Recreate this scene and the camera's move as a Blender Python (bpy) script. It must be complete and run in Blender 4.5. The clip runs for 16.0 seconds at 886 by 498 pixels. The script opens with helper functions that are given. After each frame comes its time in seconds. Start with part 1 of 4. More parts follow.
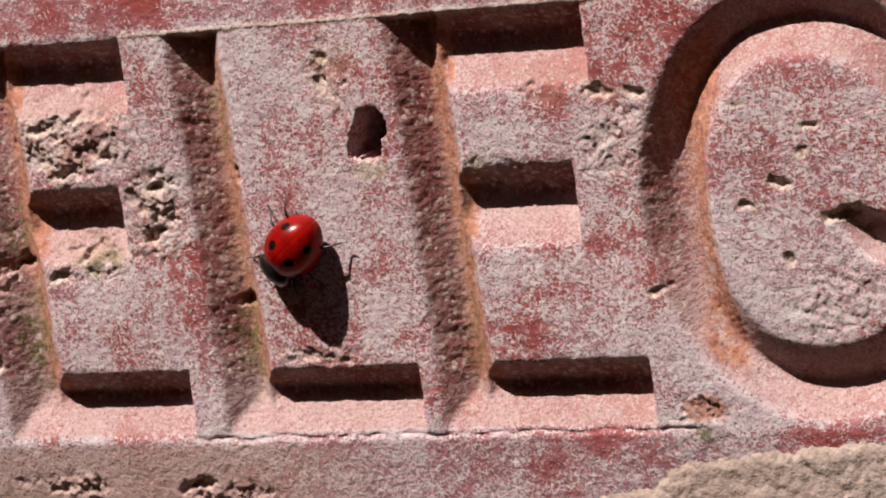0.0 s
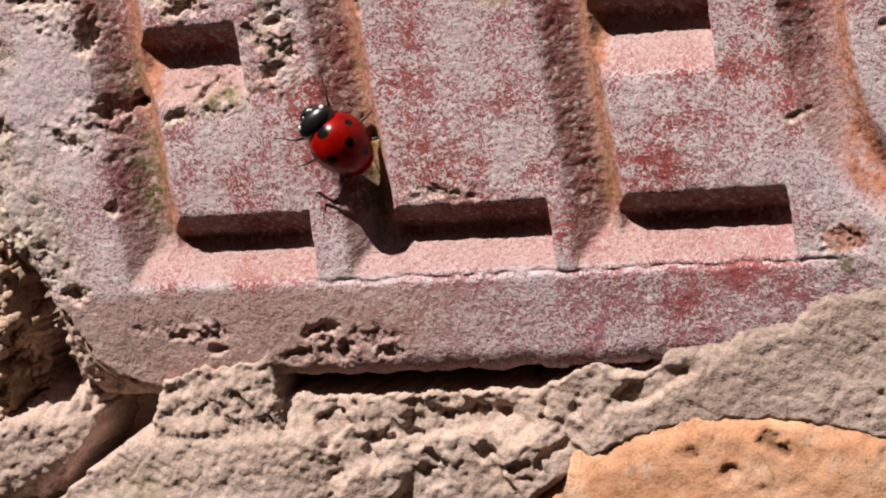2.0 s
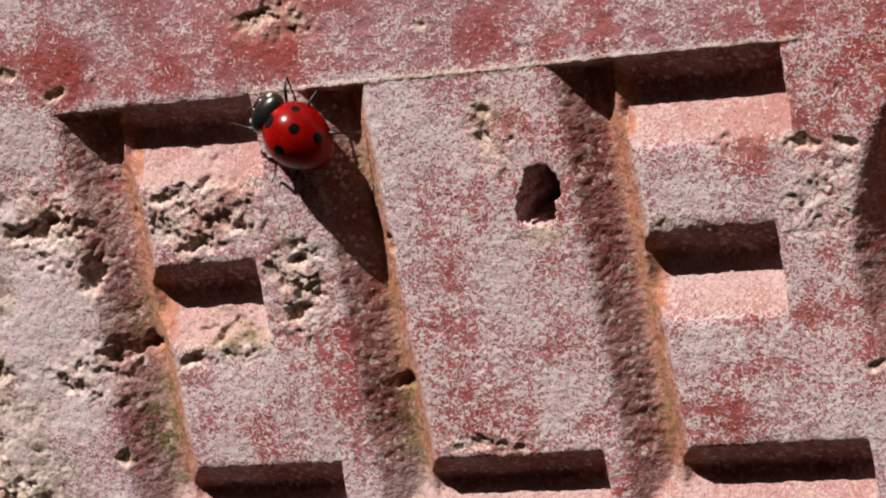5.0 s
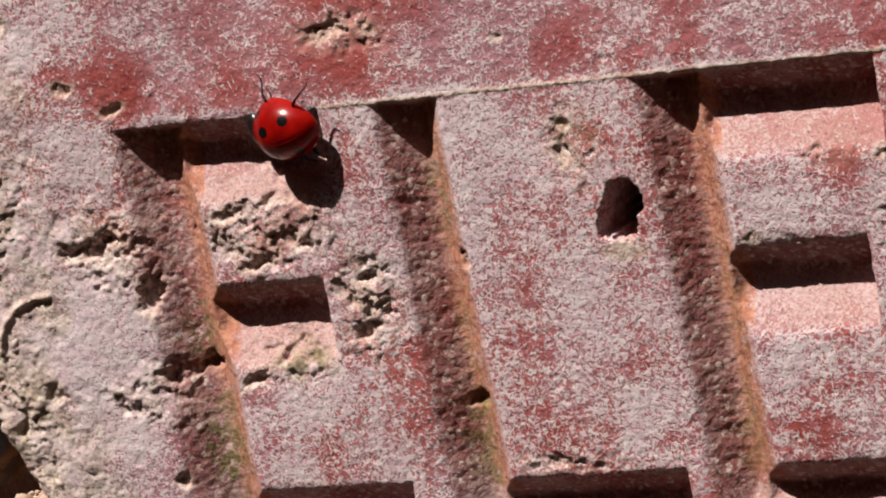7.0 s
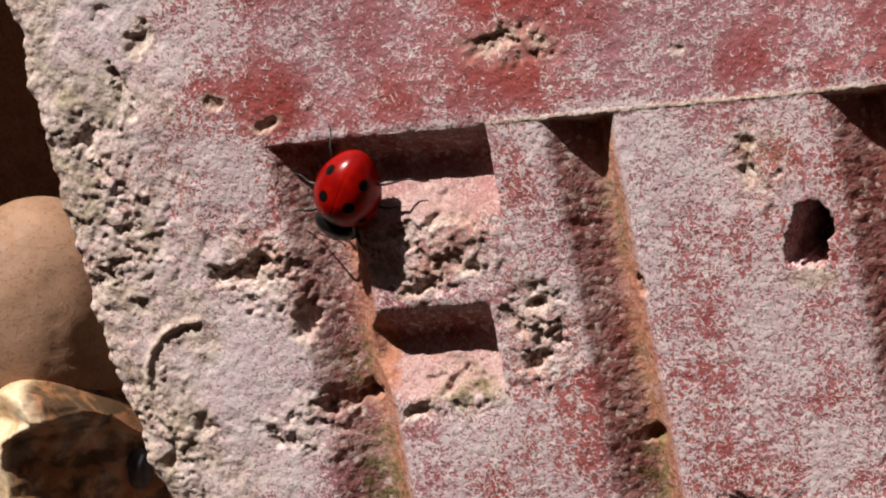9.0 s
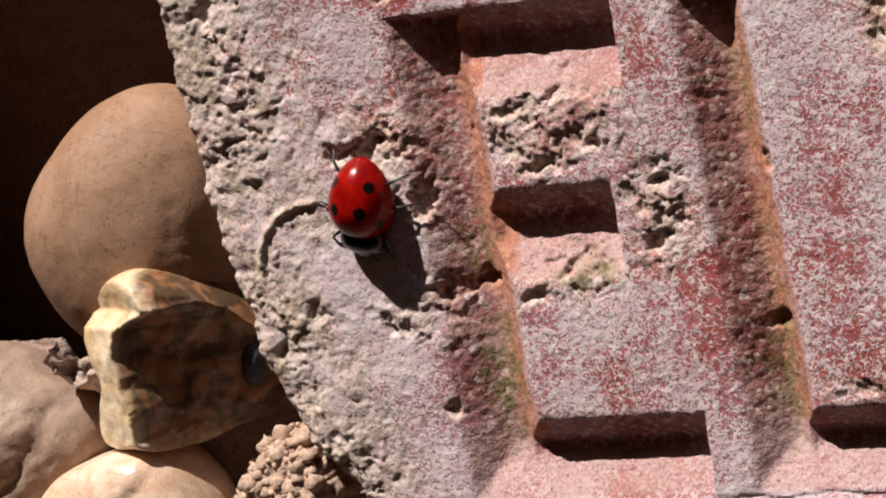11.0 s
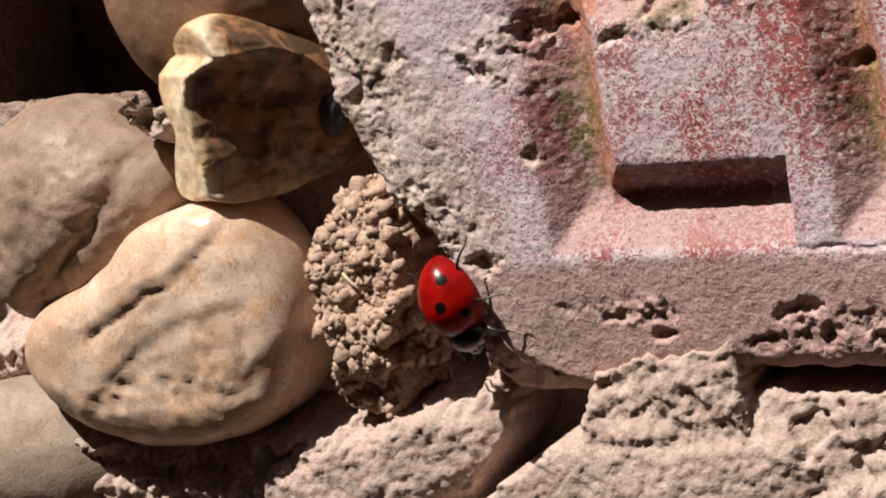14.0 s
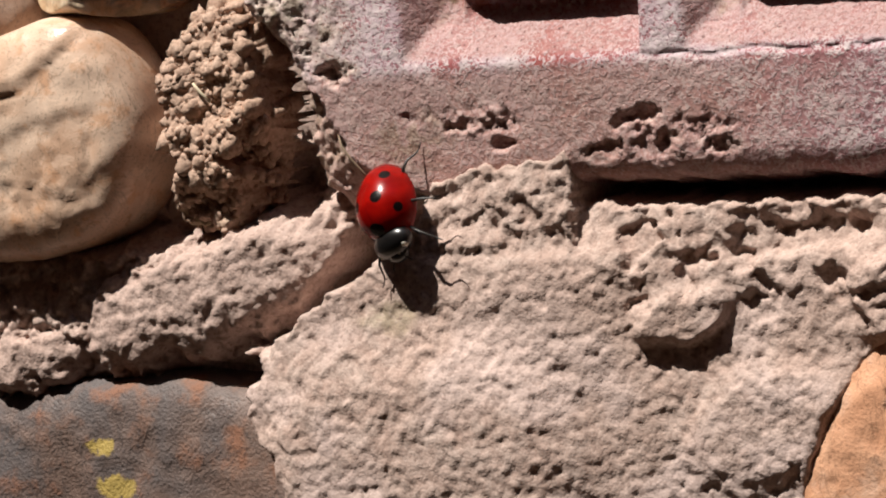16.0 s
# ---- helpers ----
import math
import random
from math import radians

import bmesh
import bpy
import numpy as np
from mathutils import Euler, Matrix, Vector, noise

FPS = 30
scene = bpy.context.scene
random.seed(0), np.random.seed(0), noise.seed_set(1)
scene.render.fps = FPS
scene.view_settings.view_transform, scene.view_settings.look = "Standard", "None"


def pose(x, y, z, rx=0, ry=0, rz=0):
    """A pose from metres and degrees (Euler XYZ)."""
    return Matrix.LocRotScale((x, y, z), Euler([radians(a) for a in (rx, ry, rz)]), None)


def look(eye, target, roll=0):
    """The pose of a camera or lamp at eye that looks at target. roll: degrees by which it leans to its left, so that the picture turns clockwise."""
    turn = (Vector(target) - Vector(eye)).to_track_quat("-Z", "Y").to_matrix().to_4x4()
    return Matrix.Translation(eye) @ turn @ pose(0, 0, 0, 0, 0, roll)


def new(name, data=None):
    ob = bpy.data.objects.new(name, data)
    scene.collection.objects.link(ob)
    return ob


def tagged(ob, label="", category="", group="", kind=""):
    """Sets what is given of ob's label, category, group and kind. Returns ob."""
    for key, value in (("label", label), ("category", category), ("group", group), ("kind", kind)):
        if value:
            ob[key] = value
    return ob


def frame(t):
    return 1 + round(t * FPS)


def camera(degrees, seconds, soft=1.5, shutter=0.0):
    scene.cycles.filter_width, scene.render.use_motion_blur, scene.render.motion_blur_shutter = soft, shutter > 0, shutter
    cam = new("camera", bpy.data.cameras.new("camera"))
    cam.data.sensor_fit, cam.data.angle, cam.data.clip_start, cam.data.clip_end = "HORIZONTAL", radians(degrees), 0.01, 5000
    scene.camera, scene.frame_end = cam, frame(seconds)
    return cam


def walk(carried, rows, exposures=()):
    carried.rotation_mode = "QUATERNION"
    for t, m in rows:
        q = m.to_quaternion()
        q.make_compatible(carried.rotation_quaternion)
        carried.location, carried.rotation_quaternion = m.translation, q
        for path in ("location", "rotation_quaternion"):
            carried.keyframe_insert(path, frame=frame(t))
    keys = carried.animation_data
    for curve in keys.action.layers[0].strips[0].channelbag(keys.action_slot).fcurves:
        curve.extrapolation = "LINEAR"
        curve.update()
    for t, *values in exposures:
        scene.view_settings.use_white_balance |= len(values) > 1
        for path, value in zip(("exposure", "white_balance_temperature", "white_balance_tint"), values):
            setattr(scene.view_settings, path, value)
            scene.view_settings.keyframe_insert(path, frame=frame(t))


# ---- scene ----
# Millimetres are used for the plan and turned into metres when meshes are made.
MM = 0.001

PATH = [
    (0, (0.13443, -0.25794, 0.06149), (0.00383, 0.00000, 0.01326), -7.51),
    (0.5, (0.13394, -0.25730, 0.06082), (0.00122, 0.00000, 0.00911), -7.85),
    (1, (0.13283, -0.25654, 0.05939), (-0.00233, 0.00000, 0.00465), -8.21),
    (1.5, (0.13112, -0.25412, 0.05587), (-0.00630, 0.00000, 0.00111), -8.50),
    (2, (0.12820, -0.25132, 0.05371), (-0.00974, 0.00000, 0.00008), -8.59),
    (2.5, (0.12338, -0.24948, 0.05573), (-0.01212, -0.00000, 0.00181), -8.77),
    (3, (0.11885, -0.24671, 0.05985), (-0.01308, 0.00000, 0.00554), -9.04),
    (3.5, (0.11566, -0.24206, 0.06273), (-0.01284, 0.00000, 0.01021), -9.28),
    (4, (0.11359, -0.23655, 0.06463), (-0.01192, 0.00000, 0.01475), -9.52),
    (4.2, (0.11275, -0.23480, 0.06536), (-0.01139, 0.00000, 0.01637), -9.61),
    (6.3, (0.10071, -0.23159, 0.07076), (-0.01071, -0.00000, 0.02132), -9.67),
    (6.5, (0.09870, -0.23195, 0.07093), (-0.01196, 0.00000, 0.02110), -9.83),
    (7, (0.09327, -0.23281, 0.07278), (-0.01586, 0.00000, 0.02132), -10.02),
    (7.5, (0.08768, -0.23184, 0.07510), (-0.02038, -0.00000, 0.02252), -10.22),
    (8, (0.08375, -0.22922, 0.07650), (-0.02433, 0.00000, 0.02387), -10.24),
    (8.2, (0.08294, -0.22784, 0.07618), (-0.02558, 0.00000, 0.02418), -10.21),
    (10.3, (0.08636, -0.20983, 0.05850), (-0.03607, 0.00000, 0.01989), -9.86),
    (10.5, (0.08647, -0.20969, 0.05693), (-0.03710, 0.00000, 0.01899), -9.85),
    (11, (0.08563, -0.21067, 0.05313), (-0.03955, 0.00000, 0.01620), -9.52),
    (11.5, (0.08428, -0.21177, 0.04723), (-0.04116, 0.00000, 0.01337), -8.89),
    (12, (0.08381, -0.21149, 0.04315), (-0.04177, 0.00000, 0.01070), -8.44),
    (12.5, (0.08500, -0.20906, 0.04572), (-0.04224, 0.00000, 0.00783), -8.91),
    (13, (0.08785, -0.20352, 0.05115), (-0.04387, 0.00000, 0.00453), -10.08),
    (13.5, (0.08995, -0.19823, 0.05053), (-0.04679, 0.00000, 0.00136), -10.73),
    (14, (0.08924, -0.19974, 0.04212), (-0.04903, 0.00000, -0.00116), -9.58),
    (14.5, (0.08709, -0.20596, 0.03074), (-0.04866, 0.00000, -0.00384), -7.56),
    (15, (0.08666, -0.21047, 0.02008), (-0.04601, 0.00000, -0.00717), -5.88),
    (15.5, (0.08807, -0.21217, 0.01031), (-0.04226, 0.00000, -0.01093), -4.55),
    (16, (0.08934, -0.21264, 0.00181), (-0.03789, 0.00000, -0.01479), -3.68),
]
cam = camera(14.0, 16.0, 2.0)
walk(cam, [(t, look(eye, target, roll)) for t, eye, target, roll in PATH])

# ---- sky, sun and exposure ----
SUN_FROM = Vector((-0.62, -1.0, 2.3)).normalized()
world = bpy.data.worlds.new("sky")
scene.world = world
world.use_nodes = True
sky = world.node_tree.nodes.new("ShaderNodeTexSky")
sky.sky_type, sky.sun_disc = "NISHITA", False
sky.sun_elevation, sky.sun_rotation = math.asin(SUN_FROM.z), math.atan2(SUN_FROM.x, SUN_FROM.y)
backdrop_light = world.node_tree.nodes["Background"]
backdrop_light.inputs["Strength"].default_value = 0.055
world.node_tree.links.new(sky.outputs[0], backdrop_light.inputs["Color"])
sun_data = bpy.data.lights.new("sun", "SUN")
sun_data.energy, sun_data.angle, sun_data.color = 5.0, radians(0.5), (1.0, 0.95, 0.87)
sun = new("sun", sun_data)
sun.matrix_world = look(SUN_FROM, (0, 0, 0))
scene.view_settings.exposure = 0.49


# ---- noise for relief ----
def hashed(ix, iz, seed):
    h = (ix.astype(np.int64) * 374761393 + iz.astype(np.int64) * 668265263 + seed * 974711) & 0xFFFFFFFF
    h = ((h ^ (h >> 13)) * 1274126177) & 0xFFFFFFFF
    return (h ^ (h >> 16)) & 0xFFFFFFFF


def grain(x, z, seed=0):
    """Gradient noise, about -1 to 1, with a cell of one unit."""
    fx, fz = np.floor(x), np.floor(z)
    u, v = x - fx, z - fz
    su, sv = u * u * u * (u * (u * 6 - 15) + 10), v * v * v * (v * (v * 6 - 15) + 10)

    def corner(a, b):
        ang = hashed(fx + a, fz + b, seed) * (2 * np.pi / 4294967296.0)
        return np.cos(ang) * (u - a) + np.sin(ang) * (v - b)

    low = corner(0, 0) + su * (corner(1, 0) - corner(0, 0))
    high = corner(0, 1) + su * (corner(1, 1) - corner(0, 1))
    return 1.5 * (low + sv * (high - low))


def layered(x, z, size, octaves, seed=0, rough=0.5):
    out, amp = 0.0, 1.0
    for n in range(octaves):
        out = out + amp * grain(x / size + 17.3 * n, z / size - 9.1 * n, seed + n)
        size, amp = size / 2.03, amp * rough
    return out


def cells(x, z, size, seed=0):
    """Distance to the nearest of scattered points, in cells."""
    x, z = x / size, z / size
    fx, fz = np.floor(x), np.floor(z)
    best = np.full(np.shape(x), 9.0)
    for a in (-1, 0, 1):
        for b in (-1, 0, 1):
            h = hashed(fx + a, fz + b, seed)
            px, pz = fx + a + (h & 1023) / 1023.0, fz + b + ((h >> 10) & 1023) / 1023.0
            best = np.minimum(best, (x - px) ** 2 + (z - pz) ** 2)
    return np.sqrt(best)


def pebbly(x, z, size, seed):
    """Rounded grains packed together, 0 to 1."""
    return np.sqrt(np.clip(1 - (cells(x, z, size, seed) / 0.66) ** 2, 0, 1))


def step(lo, hi, v):
    t = np.clip((v - lo) / (hi - lo), 0, 1)
    return t * t * (3 - 2 * t)


def lump(x, z, cx, cz, rx, rz, turn=0.0, sharp=2.0):
    """1 in the middle of a turned oval, 0 on its rim, negative outside."""
    c, s = math.cos(radians(turn)), math.sin(radians(turn))
    u, v = ((x - cx) * c + (z - cz) * s) / rx, (-(x - cx) * s + (z - cz) * c) / rz
    return 1 - (np.abs(u) ** sharp + np.abs(v) ** sharp) ** (1 / sharp)


# ---- materials ----
def paint(name):
    m = bpy.data.materials.new(name)
    m.use_nodes = True
    return m, m.node_tree, m.node_tree.nodes["Principled BSDF"]


def node(tree, kind, **inputs):
    n = tree.nodes.new(kind)
    for key, value in inputs.items():
        n.inputs[key.replace("_", " ")].default_value = value
    return n


def place(tree):
    return tree.nodes.new("ShaderNodeTexCoord").outputs["Object"]


def speckle(tree, size, detail=4.0, rough=0.55, coords=None, distortion=0.0):
    """Noise with features of about size mm."""
    n = node(tree, "ShaderNodeTexNoise", Scale=1000.0 / size, Detail=detail, Roughness=rough, Distortion=distortion)
    tree.links.new(coords or place(tree), n.inputs["Vector"])
    return n.outputs["Fac"]


def grit(tree, size):
    """Packed grains of about size mm: their height and a number for each."""
    n = node(tree, "ShaderNodeTexVoronoi", Scale=1000.0 / size)
    tree.links.new(place(tree), n.inputs["Vector"])
    split = tree.nodes.new("ShaderNodeSeparateColor")
    tree.links.new(n.outputs["Color"], split.inputs[0])
    return times(tree, 1.0, n.outputs["Distance"], "SUBTRACT"), split.outputs[0]


def ramp(tree, fac, lo, hi, a=0.0, b=1.0):
    n = node(tree, "ShaderNodeMapRange", From_Min=lo, From_Max=hi, To_Min=a, To_Max=b)
    n.interpolation_type = "SMOOTHSTEP"
    tree.links.new(fac, n.inputs["Value"])
    return n.outputs["Result"]


def blend(tree, fac, a, b, kind="MIX"):
    n = tree.nodes.new("ShaderNodeMix")
    n.data_type, n.blend_type = "RGBA", kind
    for value, slot in ((fac, 0), (a, 6), (b, 7)):
        if isinstance(value, (float, int)):
            n.inputs[slot].default_value = value
        elif isinstance(value, tuple):
            n.inputs[slot].default_value = (*value, 1.0)
        else:
            tree.links.new(value, n.inputs[slot])
    return n.outputs[2]


def times(tree, a, b, op="MULTIPLY"):
    n = tree.nodes.new("ShaderNodeMath")
    n.operation = op
    for slot, value in enumerate((a, b)):
        if isinstance(value, (float, int)):
            n.inputs[slot].default_value = value
        else:
            tree.links.new(value, n.inputs[slot])
    return n.outputs[0]


def stain(tree, name):
    n = tree.nodes.new("ShaderNodeAttribute")
    n.attribute_name = name
    return n.outputs["Fac"]


def relief(tree, shader, height, depth, strength=1.0, under=None):
    n = node(tree, "ShaderNodeBump", Strength=strength, Distance=depth * MM)
    tree.links.new(height, n.inputs["Height"])
    if under is not None:
        tree.links.new(under, n.inputs["Normal"])
    tree.links.new(n.outputs[0], shader.inputs["Normal"])
    return n.outputs[0]


def clay_material():
    """Fired red clay under a pale bloom of lime flecks, with algae and raw sandy breaks."""
    m, t, s = paint("fired_clay")
    fleck = speckle(t, 0.36, 2.0, 0.6, distortion=1.1)
    crumb, crumb_tone = grit(t, 0.34)
    small = speckle(t, 0.20, 2.0, 0.6)
    patch, wide = speckle(t, 4.2, 5.0, 0.62), speckle(t, 17.0, 3.0)
    red = blend(t, ramp(t, patch, 0.36, 0.64), (0.30, 0.052, 0.046), (0.40, 0.125, 0.12))
    red = blend(t, ramp(t, wide, 0.40, 0.62, 0.0, 0.75), red, (0.38, 0.20, 0.235))
    # how thickly the lime lies
    thick = times(t, times(t, stain(t, "bloom"), 0.22), times(t, ramp(t, patch, 0.34, 0.66, -0.055, 0.055), ramp(t, wide, 0.35, 0.65, -0.04, 0.04), "ADD"), "ADD")
    over = times(t, times(t, fleck, thick, "ADD"), times(t, small, 0.26), "ADD")
    flecks = ramp(t, over, 0.69, 0.79)
    # thin crooked threads of lime
    curl = times(t, speckle(t, 0.55, 1.5, 0.5, distortion=0.6), 0.5, "SUBTRACT")
    away = t.nodes.new("ShaderNodeMath")
    away.operation = "ABSOLUTE"
    t.links.new(curl, away.inputs[0])
    thread = times(t, ramp(t, away.outputs[0], 0.040, 0.018), ramp(t, times(t, speckle(t, 1.5, 3.0, 0.6), thick, "ADD"), 0.50, 0.60))
    flecks = times(t, flecks, thread, "MAXIMUM")
    pale = blend(t, ramp(t, speckle(t, 1.8, 3.0), 0.35, 0.65), (0.66, 0.57, 0.58), (0.57, 0.43, 0.47))
    base = blend(t, times(t, flecks, 0.86), red, pale)
    base = blend(t, times(t, thread, 0.45), base, (0.70, 0.605, 0.58))
    haze = times(t, ramp(t, speckle(t, 7.0, 5.0, 0.65), 0.42, 0.68), times(t, stain(t, "bloom"), 0.33))
    base = blend(t, haze, base, (0.51, 0.43, 0.475))
    sand = blend(t, ramp(t, crumb_tone, 0.1, 0.9), (0.42, 0.30, 0.235), (0.63, 0.52, 0.42))
    base = blend(t, stain(t, "raw"), base, sand)
    base = blend(t, times(t, stain(t, "slip"), ramp(t, patch, 0.3, 0.7, 0.55, 0.85)), base, blend(t, ramp(t, small, 0.35, 0.65), (0.38, 0.20, 0.18), (0.47, 0.305, 0.285)))
    # shade of the left and top letter walls put into the colour, with pale grains
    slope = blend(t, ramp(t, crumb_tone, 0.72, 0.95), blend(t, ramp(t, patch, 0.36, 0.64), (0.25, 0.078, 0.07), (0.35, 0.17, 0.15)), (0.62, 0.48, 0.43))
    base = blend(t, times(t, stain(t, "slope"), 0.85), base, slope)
    rust = blend(t, ramp(t, speckle(t, 0.6, 3.0), 0.35, 0.65), (0.33, 0.125, 0.08), (0.50, 0.225, 0.145))
    base = blend(t, times(t, stain(t, "fresh"), ramp(t, speckle(t, 1.1, 4.0, 0.65), 0.30, 0.52, 0.4, 1.0)), base, rust)
    rust = blend(t, ramp(t, crumb_tone, 0.80, 0.95, 0.0, 0.8), rust, (0.60, 0.46, 0.33))
    moss = blend(t, ramp(t, fleck, 0.38, 0.6), (0.075, 0.082, 0.018), (0.22, 0.17, 0.07))
    base = blend(t, times(t, stain(t, "algae"), ramp(t, speckle(t, 0.8, 4.0), 0.34, 0.58)), base, moss)
    base = blend(t, ramp(t, speckle(t, 0.34, 3.0), 0.60, 0.72, 0.0, 0.7), base, (0.10, 0.045, 0.04))
    t.links.new(base, s.inputs["Base Color"])
    s.inputs["Roughness"].default_value = 0.85
    s.inputs["Specular IOR Level"].default_value = 0.3
    first = relief(t, s, crumb, 0.08, 0.4)
    second = relief(t, s, fleck, 0.12, 0.5, first)
    relief(t, s, flecks, 0.06, 0.3, second)
    return m


def earth_material(name, dark, light, warm, size=0.5, depth=0.4):
    """Dry sandy earth or old lime mortar with single grains."""
    m, t, s = paint(name)
    sand, tone = grit(t, size * 0.5)
    fine, mid, wide = speckle(t, size * 0.5, 3.0, 0.65), speckle(t, size * 3.4, 5.0, 0.65), speckle(t, 14.0, 4.0)
    c = blend(t, ramp(t, mid, 0.32, 0.68), dark, light)
    c = blend(t, ramp(t, wide, 0.42, 0.64, 0.0, 0.7), c, warm)
    c = blend(t, ramp(t, fine, 0.55, 0.75, 0.0, 0.25), c, tuple(min(1.0, 1.3 * v) for v in light))
    c = blend(t, ramp(t, fine, 0.45, 0.28, 0.0, 0.55), c, tuple(0.5 * v for v in dark))
    c = blend(t, stain(t, "algae"), c, (0.20, 0.20, 0.085))
    c = blend(t, times(t, stain(t, "pink"), 0.85), c, (0.57, 0.44, 0.40))
    c = blend(t, ramp(t, tone, 0.68, 0.95, 0.0, 0.25), c, tuple(min(1.0, 1.35 * v) for v in light))
    c = blend(t, ramp(t, tone, 0.28, 0.05, 0.0, 0.5), c, tuple(0.62 * v for v in dark))
    t.links.new(c, s.inputs["Base Color"])
    s.inputs["Roughness"].default_value = 0.92
    s.inputs["Specular IOR Level"].default_value = 0.2
    first = relief(t, s, mid, depth * 0.8, 0.4)
    second = relief(t, s, speckle(t, size * 0.9, 2.0, 0.7), depth * 0.8, 0.24, first)
    relief(t, s, sand, depth * 0.2, 0.35, second)
    return m


def stone_material(name, a, b, c, size=3.0, rough=0.55, gloss=0.4, depth=0.1, inner=None, mottle=0.2):
    m, t, s = paint(name)
    wide, mid, fine = speckle(t, size * 2.2, 4.0, 0.6, distortion=0.6), speckle(t, size * 0.5, 4.0, 0.6), speckle(t, 0.25, 2.0)
    col = blend(t, ramp(t, wide, 0.36, 0.62), a, b)
    col = blend(t, ramp(t, mid, 0.5, 0.72, 0.0, 0.8), col, c)
    col = blend(t, ramp(t, fine, 0.56, 0.72, 0.0, 0.5), col, tuple(0.45 * v for v in a))
    col = blend(t, ramp(t, speckle(t, size * 0.9, 6.0, 0.7, distortion=1.5), 0.545, 0.60, 0.0, mottle), col, tuple(min(1.0, 1.3 * v) for v in b))
    vein = speckle(t, size * 1.6, 5.0, 0.6, distortion=2.0)
    col = blend(t, times(t, ramp(t, vein, 0.485, 0.5), ramp(t, vein, 0.515, 0.5, 0.0, 0.4)), col, tuple(0.35 * v for v in a))
    deep = inner or tuple(0.25 * v for v in a)
    deep = blend(t, ramp(t, speckle(t, size * 1.3, 5.0, 0.65, distortion=1.2), 0.42, 0.6), tuple(0.3 * v for v in deep), tuple(1.9 * v for v in deep))
    col = blend(t, times(t, stain(t, "raw"), 0.92), col, deep)
    t.links.new(col, s.inputs["Base Color"])
    t.links.new(ramp(t, mid, 0.3, 0.7, rough - 0.1, rough + 0.15), s.inputs["Roughness"])
    s.inputs["Specular IOR Level"].default_value = gloss
    relief(t, s, times(t, mid, times(t, fine, 0.5), "ADD"), depth, 0.8)
    return m


def plain_material(name, colour, rough, gloss=0.5, coat=0.0):
    m, t, s = paint(name)
    n = speckle(t, 0.8, 3.0)
    t.links.new(blend(t, ramp(t, n, 0.35, 0.65), colour, tuple(0.75 * v for v in colour)), s.inputs["Base Color"])
    s.inputs["Roughness"].default_value, s.inputs["Specular IOR Level"].default_value = rough, gloss
    s.inputs["Coat Weight"].default_value, s.inputs["Coat Roughness"].default_value = coat, 0.08
    return m


def wing_material():
    """Glossy scarlet wing case with round black spots."""
    m, t, s = paint("scarlet_wing_case")
    where = place(t)
    base = blend(t, ramp(t, speckle(t, 1.6, 2.0), 0.35, 0.65), (0.18, 0.002, 0.0015), (0.28, 0.004, 0.002))
    black = 0.0
    for x, y, z, r in ((0, 2.0, 2.6, 0.72), (2.05, 0.8, 2.0, 0.42), (1.05, -0.25, 3.1, 0.5), (1.45, -2.0, 2.25, 0.5)):
        mirror = t.nodes.new("ShaderNodeVectorMath")
        mirror.operation = "ABSOLUTE"
        t.links.new(where, mirror.inputs[0])
        if y < 0:
            flip = t.nodes.new("ShaderNodeVectorMath")
            flip.operation = "MULTIPLY"
            flip.inputs[1].default_value = (1, -1, 1)
            t.links.new(where, flip.inputs[0])
            back = t.nodes.new("ShaderNodeSeparateXYZ")
            t.links.new(flip.outputs[0], back.inputs[0])
        else:
            back = t.nodes.new("ShaderNodeSeparateXYZ")
            t.links.new(where, back.inputs[0])
        side = t.nodes.new("ShaderNodeSeparateXYZ")
        t.links.new(mirror.outputs[0], side.inputs[0])
        joined = t.nodes.new("ShaderNodeCombineXYZ")
        t.links.new(side.outputs[0], joined.inputs[0])
        t.links.new(back.outputs[1], joined.inputs[1])
        t.links.new(back.outputs[2], joined.inputs[2])
        far = t.nodes.new("ShaderNodeVectorMath")
        far.operation = "DISTANCE"
        far.inputs[1].default_value = (x * MM, abs(y) * MM, z * MM)
        t.links.new(joined.outputs[0], far.inputs[0])
        mask = ramp(t, far.outputs["Value"], r * MM, (r - 0.1) * MM)
        black = mask if isinstance(black, float) else times(t, black, mask, "MAXIMUM")
    t.links.new(blend(t, black, base, (0.006, 0.004, 0.004)), s.inputs["Base Color"])
    s.inputs["Roughness"].default_value = 0.24
    s.inputs["Specular IOR Level"].default_value = 0.3
    s.inputs["IOR"].default_value = 1.36
    s.inputs["Coat Weight"].default_value, s.inputs["Coat Roughness"].default_value = 0.1, 0.08
    relief(t, s, speckle(t, 0.12, 2.0), 0.01, 0.4)
    return m


